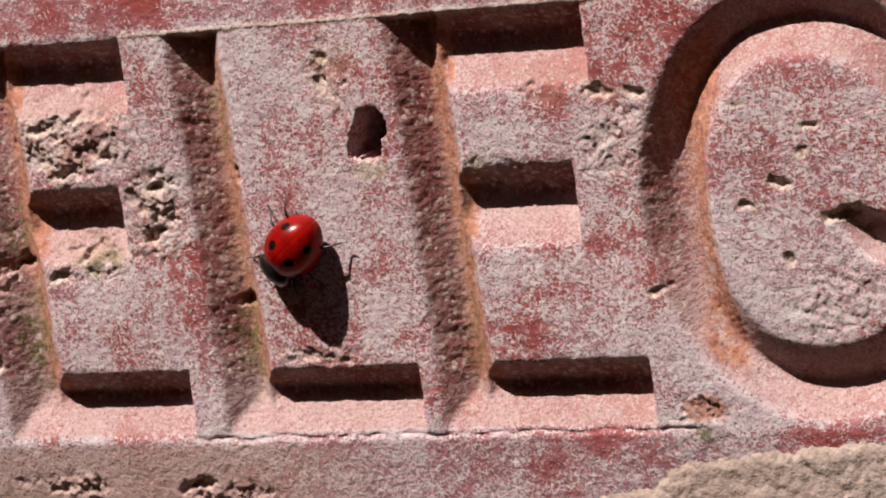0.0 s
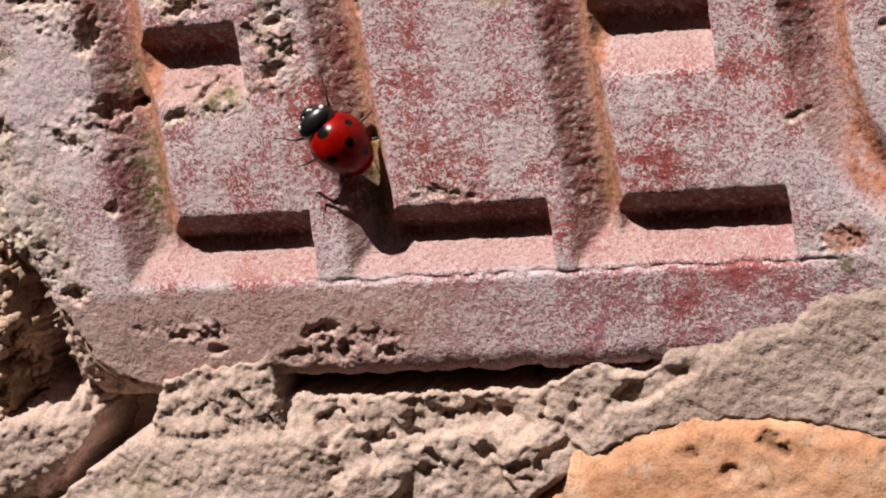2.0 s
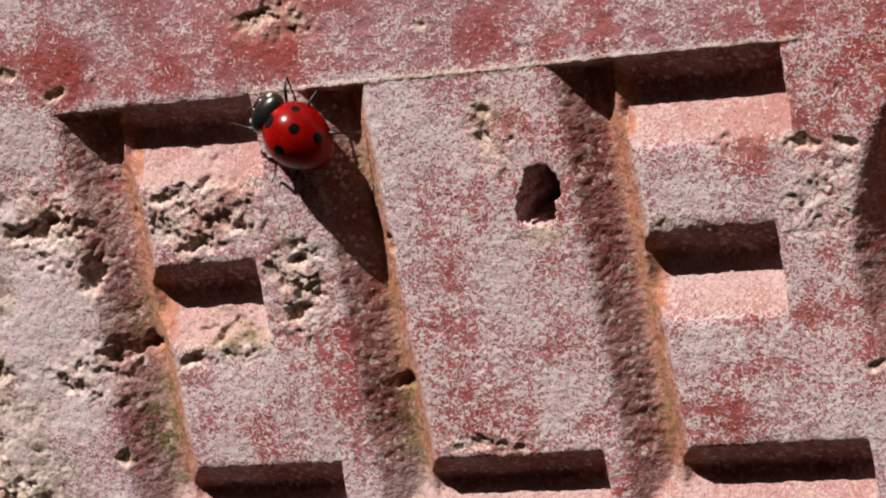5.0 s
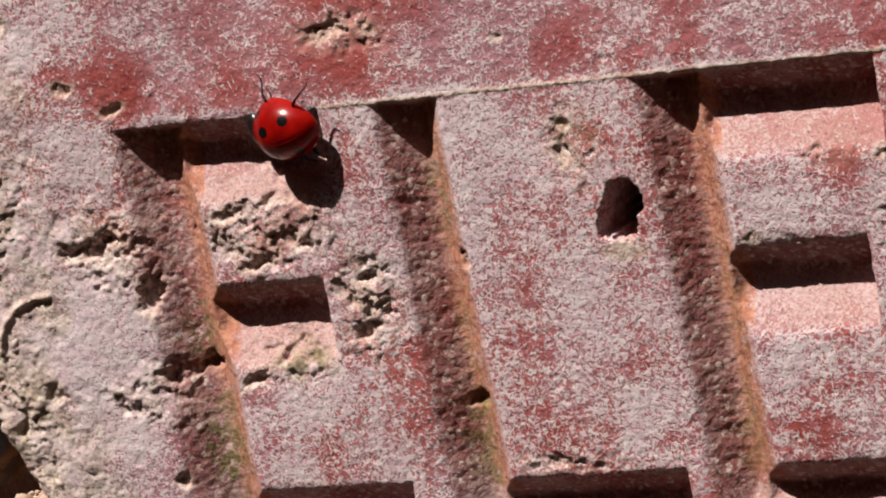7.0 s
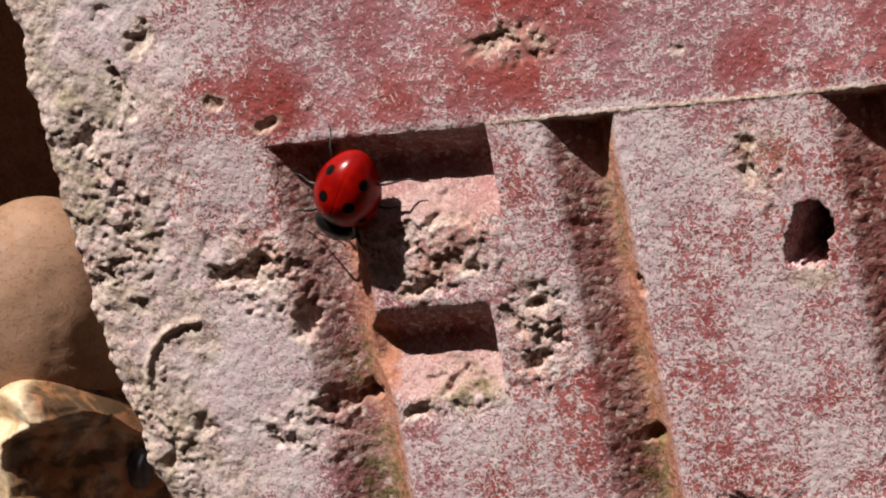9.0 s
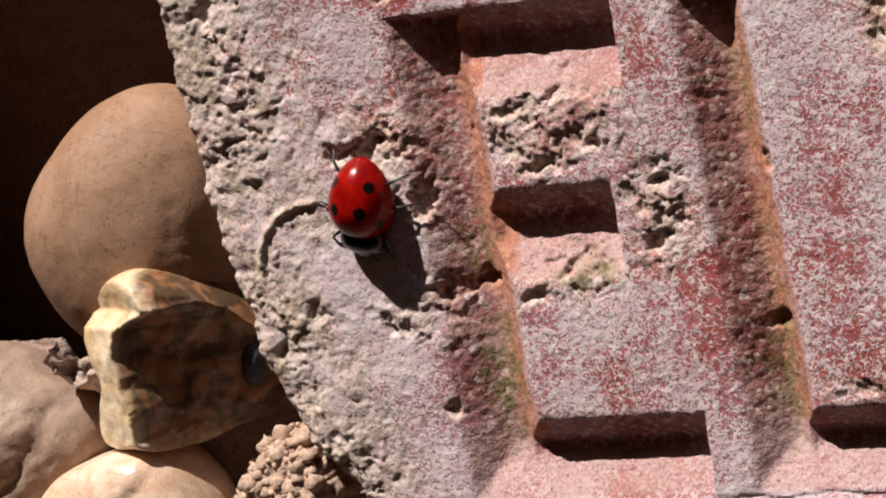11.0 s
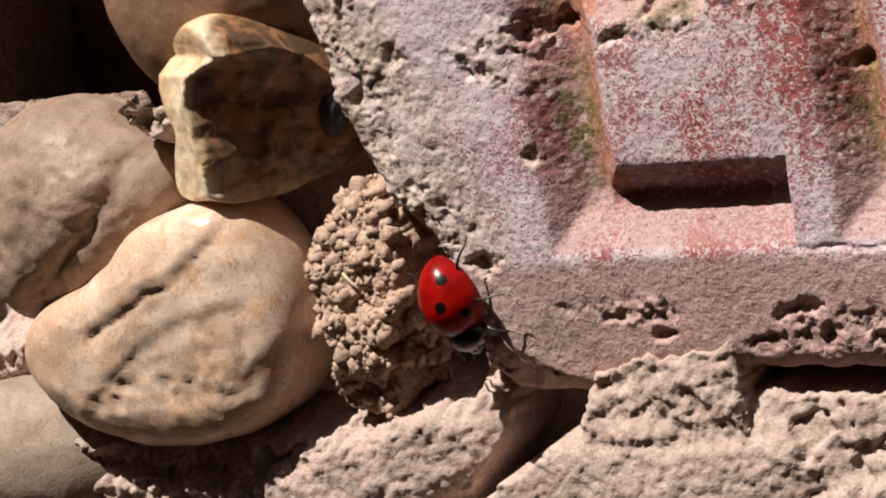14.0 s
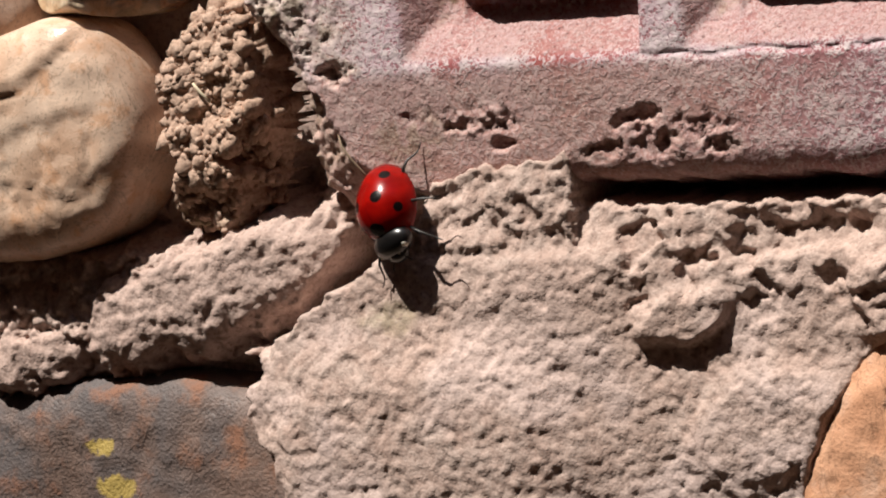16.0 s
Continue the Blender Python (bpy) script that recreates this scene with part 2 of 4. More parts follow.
def lichen_material():
    """Dark rusty stone with two crusts of yellow lichen."""
    m = SLATE.copy()
    m.name = "lichened_stone"
    t = m.node_tree
    s = t.nodes["Principled BSDF"]
    under, where = s.inputs["Base Color"].links[0].from_socket, place(t)
    crust = 0.0
    for p, r in (((-2.0, -7.0, 7.3), 2.0), ((-0.9, -7.8, 4.3), 2.5), ((9.3, -6.4, 4.8), 0.7)):
        far = t.nodes.new("ShaderNodeVectorMath")
        far.operation = "DISTANCE"
        far.inputs[1].default_value = Vector((p[0], 0.3 * p[1], 2.0 * p[2])) * MM
        flat = t.nodes.new("ShaderNodeVectorMath")
        flat.operation = "MULTIPLY"
        flat.inputs[1].default_value = (1.0, 0.3, 2.0)
        t.links.new(where, flat.inputs[0])
        t.links.new(flat.outputs[0], far.inputs[0])
        ragged = times(t, far.outputs["Value"], times(t, speckle(t, 0.9, 4.0, 0.65), 3.2 * MM), "ADD")
        mask = ramp(t, ragged, (r + 1.1) * MM, (r + 0.5) * MM)
        crust = mask if isinstance(crust, float) else times(t, crust, mask, "MAXIMUM")
    t.links.new(blend(t, times(t, crust, 0.85), under, (0.46, 0.33, 0.085)), s.inputs["Base Color"])
    return m


CLAY = clay_material()
MORTAR = earth_material("sandy_mortar", (0.42, 0.295, 0.247), (0.49, 0.375, 0.326), (0.468, 0.336, 0.284))
OLD_MORTAR = earth_material("old_mortar", (0.36, 0.245, 0.20), (0.47, 0.345, 0.295), (0.42, 0.29, 0.235))
EARTH = earth_material("dry_earth", (0.36, 0.235, 0.175), (0.54, 0.385, 0.30), (0.48, 0.32, 0.235))
# dark earth for the added sky blockers, so that they bounce little light
BACK = earth_material("dark_earth", (0.10, 0.065, 0.045), (0.20, 0.13, 0.09), (0.15, 0.10, 0.07))
CORE = earth_material("reddish_core", (0.30, 0.155, 0.10), (0.42, 0.24, 0.16), (0.36, 0.19, 0.12))
GROUND = earth_material("garden_soil", (0.06, 0.042, 0.03), (0.11, 0.08, 0.058), (0.09, 0.065, 0.045), 6.0, 3.0)


# ---- meshes ----
def sheet(names, x0, x1, z0, z1, pitch, height, material, floor=-20.0, parent=None, ragged=0.0):
    """A wall-facing sheet of relief: height(x, z) gives millimetres out of the wall, the stains and the number of the piece."""
    xs, zs = np.arange(x0, x1 + pitch / 2, pitch), np.arange(z0, z1 + pitch / 2, pitch)
    x, z = np.meshgrid(xs, zs)
    h, stains, piece = height(x, z)
    nx, nz = len(xs), len(zs)
    dx, dz = ragged * layered(h, z, 1.7, 3, 901, 0.6), ragged * layered(x, h, 1.7, 3, 905, 0.6)
    co = np.stack([x + dx, -h, z + dz], -1).reshape(-1, 3) * MM
    low = np.arange(nx * nz).reshape(nz, nx)
    every = np.stack([low[:-1, :-1], low[:-1, 1:], low[1:, 1:], low[1:, :-1]], -1).reshape(-1, 4)
    flat = h.reshape(-1)
    every = every[flat[every].max(1) > floor]
    belongs = np.broadcast_to(piece, h.shape).reshape(-1)[every].max(1)
    made = []
    for n, name in enumerate(names):
        quads = every[belongs == n]
        used = np.unique(quads)
        index = np.zeros(nx * nz, np.int64)
        index[used] = np.arange(len(used))
        mesh = bpy.data.meshes.new(name)
        mesh.vertices.add(len(used))
        mesh.vertices.foreach_set("co", co[used].ravel())
        mesh.loops.add(quads.size)
        mesh.loops.foreach_set("vertex_index", index[quads].ravel().astype(np.int32))
        mesh.polygons.add(len(quads))
        mesh.polygons.foreach_set("loop_start", np.arange(0, quads.size, 4, dtype=np.int32))
        mesh.polygons.foreach_set("use_smooth", np.ones(len(quads), bool))
        mesh.update(calc_edges=True)
        for key, value in stains.items():
            layer = mesh.attributes.new(key, "FLOAT", "POINT")
            layer.data.foreach_set("value", np.clip(np.broadcast_to(value, h.shape).reshape(-1)[used], 0, 1).astype(np.float32))
        mesh.materials.append(material)
        ob = new(name, mesh)
        ob.parent = parent
        made.append(ob)
    return made


def part(name, bm, material, parent, label=""):
    mesh = bpy.data.meshes.new(name)
    bmesh.ops.recalc_face_normals(bm, faces=bm.faces)
    bm.to_mesh(mesh)
    bm.free()
    mesh.polygons.foreach_set("use_smooth", [True] * len(mesh.polygons))
    mesh.materials.append(material)
    ob = new(name, mesh)
    ob.parent = parent
    return tagged(ob, label)


def soft_least(a, b, k):
    h = np.clip(0.5 + 0.5 * (b - a) / k, 0, 1)
    return b + (a - b) * h - k * h * (1 - h)


# ---- the lettered clay tile ----
# Each groove: left, right, bottom, top edge, and the steepness of its left, right, bottom and top wall.
STROKES = [
    (-40.9, -34.6, -2.1, 32.4), (-19.2, -13.9, -2.1, 32.4), (1.3, 6.7, -2.1, 32.4),
]
ARMS = [
    (-38.0, -23.9, 25.9, 32.5), (-38.0, -25.9, 13.2, 19.9), (-38.0, -21.7, -2.1, 3.8),
    (-16.5, 0.2, -2.1, 3.7),
    (4.0, 18.5, 25.9, 32.5), (4.0, 16.2, 13.1, 19.8), (4.0, 20.8, -2.1, 3.7),
]
DEEP = 2.15


def groove(x, z, x0, x1, z0, z1, sl, sr, sb, st):
    d = soft_least(sl * (x - x0), sr * (x1 - x), 0.35)
    d = soft_least(d, soft_least(sb * (z - z0), st * (z1 - z), 0.35), 0.35)
    return soft_least(d, np.full_like(d, DEEP), 0.5)


def tile_relief(x, z):
    wx, wz = x + 0.07 * layered(x, z, 2.4, 2, 3), z + 0.08 * layered(x, z, 2.0, 3, 5)
    cut = np.full(x.shape, -9.0)
    for x0, x1, z0, z1 in STROKES:
        lean = 0.03 * (16 - z)
        cut = np.maximum(cut, groove(wx - lean, wz, x0, x1, z0, z1, 0.80, 1.0, 0.62, 3.5))
    for x0, x1, z0, z1 in ARMS:
        cut = np.maximum(cut, groove(wx, wz, x0, x1, z0, z1, 0.9, 5.0, 0.62, 1.15))
    # the round letter
    cx, cz = 36.0, 15.5
    out = np.hypot((wx - cx) / 14.4, (wz - cz) / 17.6)
    inn = (np.abs((wx - cx) / 8.3) ** 2.5 + np.abs((wz - cz) / 11.3) ** 2.5) ** (1 / 2.5)
    ring = soft_least((1 - out) * 13.5 * 0.95, (inn - 1) * 8.6 * 0.95, 0.35)
    mouth = np.minimum((wx - 36.9) * 2, np.minimum((wz - 13.2 + 0.1 * (wx - 38)), (19.3 + 0.63 * (wx - 38.4) - wz)) * 1.3)
    ring = np.minimum(ring, -mouth)
    hook = lump(wx, wz, 41.6, 12.3, 4.4, 1.9, -32) * 3.0
    ring = soft_least(np.maximum(ring, np.minimum(hook, 1.6)), np.full_like(ring, DEEP), 0.5)
    cut = np.maximum(cut, ring)
    r = 0.22
    cut = 0.5 * (cut + np.sqrt(cut * cut + r * r)) - 0.5 * (-9 + np.sqrt(81 + r * r))
    h = -cut
    inside = step(0.25, 0.8, cut)
    # casting seam along the top of the letters and the crack along their foot
    seam = np.exp(-(((z - 32.65 - 0.04 * layered(x, z, 4, 2, 8)) / 0.13) ** 2)) * step(-25, -23, x) * step(22, 19, x) * (1 - inside)
    h += 0.09 * seam
    crack = np.exp(-(((z + 2.25 - 0.25 * layered(x, z * 0, 3, 3, 9)) / 0.16) ** 2)) * step(-22.5, -21, x) * step(25, 23.5, x)
    h -= 0.22 * crack * np.clip(0.75 + 0.8 * layered(x, z * 0, 2.0, 2, 11), 0, 1)
    h += 0.04 * step(-2.2, -2.9, z) * step(-23, -20, x)
    # worn and broken patches
    left = step(-36, -58, x)
    worn = np.zeros_like(x)
    for px, pz, rx, rz, amount in ((-30, 24.2, 5.5, 3.4, 1.0), (-30.5, 14.2, 4.5, 1.9, 0.9), (-22.6, 17.6, 2.6, 3.4, 1.0), (-43.5, 23.5, 3.8, 3.4, 1.0),
                                   (-42.0, 11.8, 3.0, 2.4, 0.9), (-55, 27, 4.0, 5.0, 0.9), (-55.5, 33.5, 3.5, 2.5, 0.8), (-19.5, -7.8, 4.6, 1.5, 0.9),
                                   (-35, -6.0, 4.0, 0.9, 0.9), (-21.0, 37.6, 3.2, 1.5, 0.8), (-4.5, 28.0, 2.0, 2.6, 0.6), (-54, 10, 4.0, 6.0, 0.6),
                                   (14.5, 26.0, 2.4, 1.2, 0.6), (20.0, 21.5, 3.0, 2.6, 0.5), (24.8, -0.6, 2.3, 1.6, 0.7), (-50, 1, 4.0, 4.0, 0.7),
                                   (-9, 4.6, 4.2, 0.8, 0.8), (9, 19.2, 3.2, 1.2, 0.6), (37, 8, 4, 3, 0.4)):
        worn = np.maximum(worn, amount * step(-0.5, 0.45, lump(x, z, px, pz, rx, rz) + 0.35 * layered(x, z, 2.2, 3, 31)))
    chips = layered(x, z, 2.6, 4, 12, 0.58)
    bx, bz = x + 0.9 * layered(x, z, 1.6, 3, 14, 0.65), z + 0.9 * layered(x, z, 1.6, 3, 15, 0.65)
    lumps = np.abs(layered(bx, bz, 3.4, 4, 16, 0.55)) + 0.25 * np.abs(layered(x, z, 1.1, 2, 18, 0.6))
    flakes = step(0.10, 0.42, layered(0.8 * bx + 0.2 * bz, 1.25 * bz, 2.3, 3, 19, 0.55))
    h -= worn * (0.08 + 0.28 * flakes - 0.22 * lumps + 0.20 * chips)
    raw = worn * np.clip(0.15 + 0.35 * lumps + 0.25 * flakes, 0, 0.7)
    # holes
    ragged = 0.34 * layered(x, z, 1.3, 4, 40, 0.6)
    for px, pz, rx, rz, deep, turn in ((-15.9, 9.4, 1.3, 0.65, 1.3, 10), (-14.5, 20.2, 0.55, 0.75, 1.3, 0), (-40.8, 4.9, 0.75, 0.7, 1.0, 0),
                                       (-46.0, -2.2, 1.5, 0.85, 2.2, 0), (-22.2, 38.0, 1.8, 0.7, 1.0, 15), (-19.0, 38.1, 0.5, 0.5, 0.8, 0), (-14.0, 41.0, 1.3, 0.5, 0.9, 0),
                                       (-45.4, 23.5, 2.7, 0.75, 1.1, 6), (-43.4, 24.3, 0.8, 0.9, 1.0, 30), (-40.8, 19.6, 1.1, 1.7, 1.2, -25), (-39.2, 13.3, 2.4, 0.65, 1.2, 8), (-37.4, 13.6, 0.7, 0.8, 1.1, 0),
                                       (-33.2, 25.1, 1.6, 0.6, 0.9, 5), (-28.8, 26.1, 1.7, 0.5, 0.8, 5), (-31.0, 21.4, 1.8, 0.5, 0.8, 18), (-27.0, 22.6, 0.9, 0.6, 0.8, 0),
                                       (-33.2, 12.5, 1.4, 0.5, 0.9, 28), (-29.6, 14.5, 1.4, 0.5, 0.9, 35), (-23.2, 15.7, 1.3, 0.7, 1.3, 25), (-22.2, 19.6, 0.9, 0.6, 0.9, 0), (-23.6, 18.2, 0.6, 0.8, 0.9, 0),
                                       (-35.2, -6.2, 2.4, 0.5, 0.9, 6), (-33.0, -7.7, 1.0, 0.6, 0.9, 0), (-22.4, -6.2, 2.2, 0.6, 0.9, 12), (-20.2, -7.9, 1.0, 1.0, 1.0, 0), (-25.2, -8.6, 1.6, 0.7, 1.0, 20), (-16.5, -8.4, 1.6, 0.5, 0.8, 0),
                                       (33.4, 17.2, 1.0, 0.5, 0.8, -20), (30.6, 15.6, 0.8, 0.4, 0.8, -20), (35.6, 19.6, 0.8, 0.4, 0.8, 35), (38.4, 14.6, 1.5, 0.6, 1.0, 10), (36.4, 21.6, 0.8, 0.3, 0.6, 0), (33.6, 11.2, 0.4, 0.7, 0.6, 0),
                                       (30.5, 23.5, 0.7, 0.25, 0.5, 0), (19.2, 25.4, 1.3, 0.6, 1.0, -15), (22.4, 25.0, 1.0, 0.4, 0.8, -20), (-8.8, 36.4, 0.5, 0.4, 0.6, 0), (7.6, 20.1, 0.7, 0.6, 0.8, 0),
                                       (-44.6, 10.9, 0.4, 0.35, 0.6, 0), (-43.6, 10.6, 0.35, 0.3, 0.5, 0), (-5.2, 27.6, 0.8, 1.1, 0.7, 30), (-5.0, 29.6, 0.7, 0.5, 0.6, 0), (-52.0, 37.0, 0.8, 2.2, 1.0, 20), (-56.0, 34.2, 1.0, 1.5, 1.0, 0),
                                       (-45.0, 36.0, 0.9, 0.5, 0.7, 0), (-41.0, 34.0, 1.4, 0.4, 0.7, 10), (-50.0, 41.0, 1.0, 1.6, 0.9, -30), (22.6, 9.2, 1.0, 0.4, 0.6, 15), (-54.2, 9.6, 0.6, 0.6, 0.9, 0), (-50.6, 12.4, 0.9, 1.2, 0.8, 30)):
        e = lump(x, z, px, pz, rx, rz, turn) + 1.5 * ragged
        h -= deep * (0.42 + 0.5 * np.clip(layered(x, z, 3.0, 2, 44), -0.5, 0.6)) * step(-0.05, 0.55, e)
        raw = np.maximum(raw, 0.6 * step(-0.6, 0.1, e))
    # the one deep hole, broken through the face
    e = lump(x, z, -1.6, 23.0, 1.45, 2.3, -24, 3.2) + 0.16 * layered(x, z, 1.4, 4, 43, 0.6)
    h -= 9 * step(0.0, 0.12, e) + 4 * step(0.3, 0.6, e)
    # inside of the hole, where shade is painted further down
    hole_shade = step(0.0, 0.1, e)
    raw = np.maximum(raw, 0.75 * step(-0.4, 0.3, lump(x, z, -1.9, 20.1, 1.5, 0.7) + ragged)) * (1 - hole_shade)
    # a sickle-shaped scratch with a raised rim
    far, ang = np.hypot(x + 49.9, z - 15.4), np.degrees(np.arctan2(z - 15.4, x + 49.9)) % 360
    bow = step(70, 95, ang) * step(235, 205, ang)
    h += bow * (0.26 * np.exp(-(((far - 4.75) / 0.24) ** 2)) - 0.05 * np.exp(-(((far - 4.3) / 0.22) ** 2)))
    sickle = bow * np.exp(-(((far - 4.75) / 0.25) ** 2))
    # skin of the fired face
    skin = 0.045 * layered(x, z, 0.7, 2, 20, 0.7) * (1 - 0.5 * inside) + 0.12 * left * layered(x, z, 3.0, 5, 22, 0.6)
    h += skin * (0.8 - 0.2 * inside) + 0.18 * layered(x, z, 16, 2, 24)
    h -= 0.16 * step(0.26, 0.10, cells(x, z, 3.1, 6) + 0.16 * layered(x, z, 0.8, 2, 7)) * (0.3 + 0.7 * left) * step(-0.1, 0.4, layered(x, z, 8, 2, 81))
    h += 0.045 * inside * layered(x, z, 0.40, 2, 27)
    # outline: broken left side and lower corner, worn lower edge
    edge = np.interp(z, [-14, -12, -10.3, -8, -5.2, -3.1, -0.6, 2.8, 7.4, 12.5, 22, 36, 60], [-45.5, -47.5, -49.6, -49.9, -49.6, -48.9, -50.4, -53.5, -56.0, -57.3, -58.6, -60.4, -61.5])
    edge = edge + 0.55 * layered(x * 0.3, z, 3.2, 4, 50, 0.6)
    foot = -10.5 + 0.35 * layered(x, z * 0.3, 4.0, 4, 52, 0.6) - 1.7 * step(-33, -39, x)
    off = np.maximum(np.maximum(edge - x, (foot - z)), np.maximum(x - 70, z - 56))
    h -= 0.5 * step(-2.6, 0.0, off) ** 2 + 0.9 * np.exp(np.minimum(off, 0) / 0.35) * step(-1.2, 0, off)
    h -= np.clip(off, 0, None) * 7.0
    crust = step(-11.0, -4.0, off + 4.0 * layered(x, z, 6.5, 4, 53, 0.6)) * step(-42, -48, x) * step(-3.5, 0, z)
    h += crust * (0.26 * np.abs(layered(bx, bz, 4.2, 4, 54, 0.5)) + 0.06 * layered(x, z, 1.3, 3, 56, 0.6) - 0.18)
    h += 0.085 * np.minimum(z + 2.4, 0)
    # the pale core laid bare at the broken corner
    torn = np.interp(z, [-12.5, -10.8, -9.6, -8.2, -5.9, -3.8, -2.0], [-34.0, -40.0, -43.2, -45.4, -46.3, -47.2, -53.0]) + 0.5 * layered(x, z, 2.2, 4, 57, 0.6)
    bare = step(-0.1, 0.5, torn - x) * step(-1.5, -3.0, z)
    h -= bare * (0.7 + 0.2 * np.clip(torn - x, 0, 5) + 0.5 * layered(x, z, 2.5, 4, 58, 0.6))
    raw = np.maximum(raw, bare)
    raw = np.maximum(raw, 0.55 * step(-1.8, 0.3, off + 0.5 * layered(x, z, 2, 3, 55)) * step(-30, -48, x))
    raw = np.maximum(raw, 0.46 * step(-2.0, -4.0, z) * step(0, -26, x + 3 * layered(x, z, 5, 3, 65)))
    raw = np.maximum(raw, crust * np.clip(0.55 + 0.35 * layered(x, z, 3.0, 3, 59), 0, 0.9))
    raw = np.maximum(np.maximum(raw, 1.0 * seam), 0.9 * sickle)
    algae = 0.5 * crust * step(-0.2, 0.6, layered(x, z, 5.0, 3, 63)) + 0.3 * bare * step(0.0, 0.5, layered(x, z, 2.5, 3, 61))
    for px, pz, rx, rz, amount in ((-37.5, 7, 2.3, 6, 0.95), (-38.0, 16, 2.0, 3.6, 0.7), (-16.0, 7, 1.7, 7, 0.75), (-16.0, 25, 1.7, 4, 0.65), (4.8, 6, 1.6, 6, 0.5),
                                   (-22.5, 20.5, 2.5, 2, 0.4), (-52.5, 13.5, 2.5, 3.5, 0.45), (-55.5, 24, 2.5, 5, 0.4), (-28.5, 13.6, 3.4, 1.7, 0.75), (25.0, -2.8, 2.0, 0.8, 0.8),
                                   (-4.0, 29.5, 2.5, 2.0, 0.35), (-40.5, -7.5, 4.0, 3.0, 0.4), (-47, 3, 4, 5, 0.3), (-16, 15, 1.4, 4, 0.45), (5, 16, 1.4, 6, 0.3)):
        algae = np.maximum(algae, amount * step(-0.1, 0.8, lump(x, z, px, pz, rx, rz) + 0.4 * layered(x, z, 1.6, 3, 60)))
    wall = np.zeros_like(x)
    for x0, x1, z0, z1 in STROKES:
        wall = np.maximum(wall, step(x1 - 3.4, x1 - 2.0, wx - 0.03 * (16 - z)) * step(x1 + 0.3, x1 - 0.1, wx - 0.03 * (16 - z)))
    wall = np.maximum(wall, step(24.4, 26.5, x) * step(29.5, 28.2, x))
    fresh = inside * wall * step(0.5, 3.5, z) + inside * step(22.5, 26, x) * step(31, 27.5, x) * 0.12
    fresh = np.maximum(fresh, 0.8 * step(0, 0.3, lump(x, z, 25.0, -0.5, 2.0, 1.5) + 0.3 * chips))
    bloom = 0.53 + 0.62 * left + 0.35 * layered(x, z, 11, 3, 70) - 0.72 * step(32.8, 34, z) * step(-52, -36, x) - 0.05 * inside - 0.35 * step(-2, -3, z) * step(-32, -18, x)
    piece = np.where(z > 32.65, 1, np.where(z < -2.25, 2, 0))
    letter = np.where(x < -20.8, 3, np.where(x < 0.75, 4, np.where(x < 21.4, 5, 6)))
    piece = np.where((cut > 0.3) & (z < 32.6) & (z > -2.2), letter, piece)
    # where wall shade is painted into the letters; the same walls get grit
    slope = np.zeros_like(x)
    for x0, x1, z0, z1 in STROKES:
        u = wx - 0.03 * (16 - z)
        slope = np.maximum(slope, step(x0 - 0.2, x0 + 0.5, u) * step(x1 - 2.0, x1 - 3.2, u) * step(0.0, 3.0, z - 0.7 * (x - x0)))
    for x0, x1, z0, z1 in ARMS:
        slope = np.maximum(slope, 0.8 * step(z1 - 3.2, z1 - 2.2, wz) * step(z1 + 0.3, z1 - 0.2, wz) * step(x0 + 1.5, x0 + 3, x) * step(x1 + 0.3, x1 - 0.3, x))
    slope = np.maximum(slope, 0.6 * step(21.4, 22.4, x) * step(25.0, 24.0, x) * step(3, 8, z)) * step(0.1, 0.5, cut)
    # the deep hole takes the same dark colour, as shade inside it
    slope = np.maximum(slope, hole_shade)
    h += slope * (0.07 * pebbly(x, z, 0.55, 83) - 0.03 + 0.05 * layered(x, z, 1.6, 2, 85))
    slip = step(0.05, 0.4, cut) * (1 - np.clip(fresh, 0, 1)) * (1 - slope)
    slip = np.maximum(slip, 0.85 * step(-2.2, -3.2, z) * step(4, -24, x + 3 * layered(x, z, 5, 3, 65)))
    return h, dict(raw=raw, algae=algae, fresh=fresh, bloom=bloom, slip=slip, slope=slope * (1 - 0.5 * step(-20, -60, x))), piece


tile = tagged(new("clay_tile"), "weathered pinkish red clay tile with pressed letters and chipped edges", "tile")
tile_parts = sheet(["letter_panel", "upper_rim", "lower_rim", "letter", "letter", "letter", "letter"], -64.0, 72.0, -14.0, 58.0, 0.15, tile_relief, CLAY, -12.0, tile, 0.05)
for piece, words in zip(tile_parts, ("", "redder upper rim flecked with lime", "sandy worn lower rim", "pressed letter E", "pressed letter L", "pressed letter E", "pressed letter C")):
    tagged(piece, words)


BROWN = stone_material("brown_pebble", (0.26, 0.14, 0.085), (0.34, 0.20, 0.13), (0.285, 0.155, 0.092), 3.5, 0.66, 0.3, 0.06)
TAUPE = stone_material("taupe_pebble", (0.25, 0.165, 0.12), (0.36, 0.245, 0.185), (0.31, 0.21, 0.15), 3.0, 0.6, 0.35, 0.09)
HONEY = stone_material("honey_quartzite", (0.60, 0.385, 0.265), (0.70, 0.52, 0.40), (0.58, 0.31, 0.17), 3.4, 0.36, 0.5, 0.05, (0.20, 0.12, 0.08), 0.35)
GREY = stone_material("grey_pebble", (0.27, 0.195, 0.15), (0.36, 0.27, 0.21), (0.32, 0.23, 0.175), 3.0, 0.62, 0.3, 0.1)
FLINT = stone_material("golden_flint", (0.66, 0.45, 0.26), (0.78, 0.63, 0.46), (0.58, 0.33, 0.15), 2.4, 0.34, 0.5, 0.06, (0.16, 0.068, 0.03))
SLATE = stone_material("dark_stone", (0.11, 0.092, 0.09), (0.19, 0.125, 0.10), (0.26, 0.115, 0.065), 5.5, 0.62, 0.35, 0.3, None, 0.3)
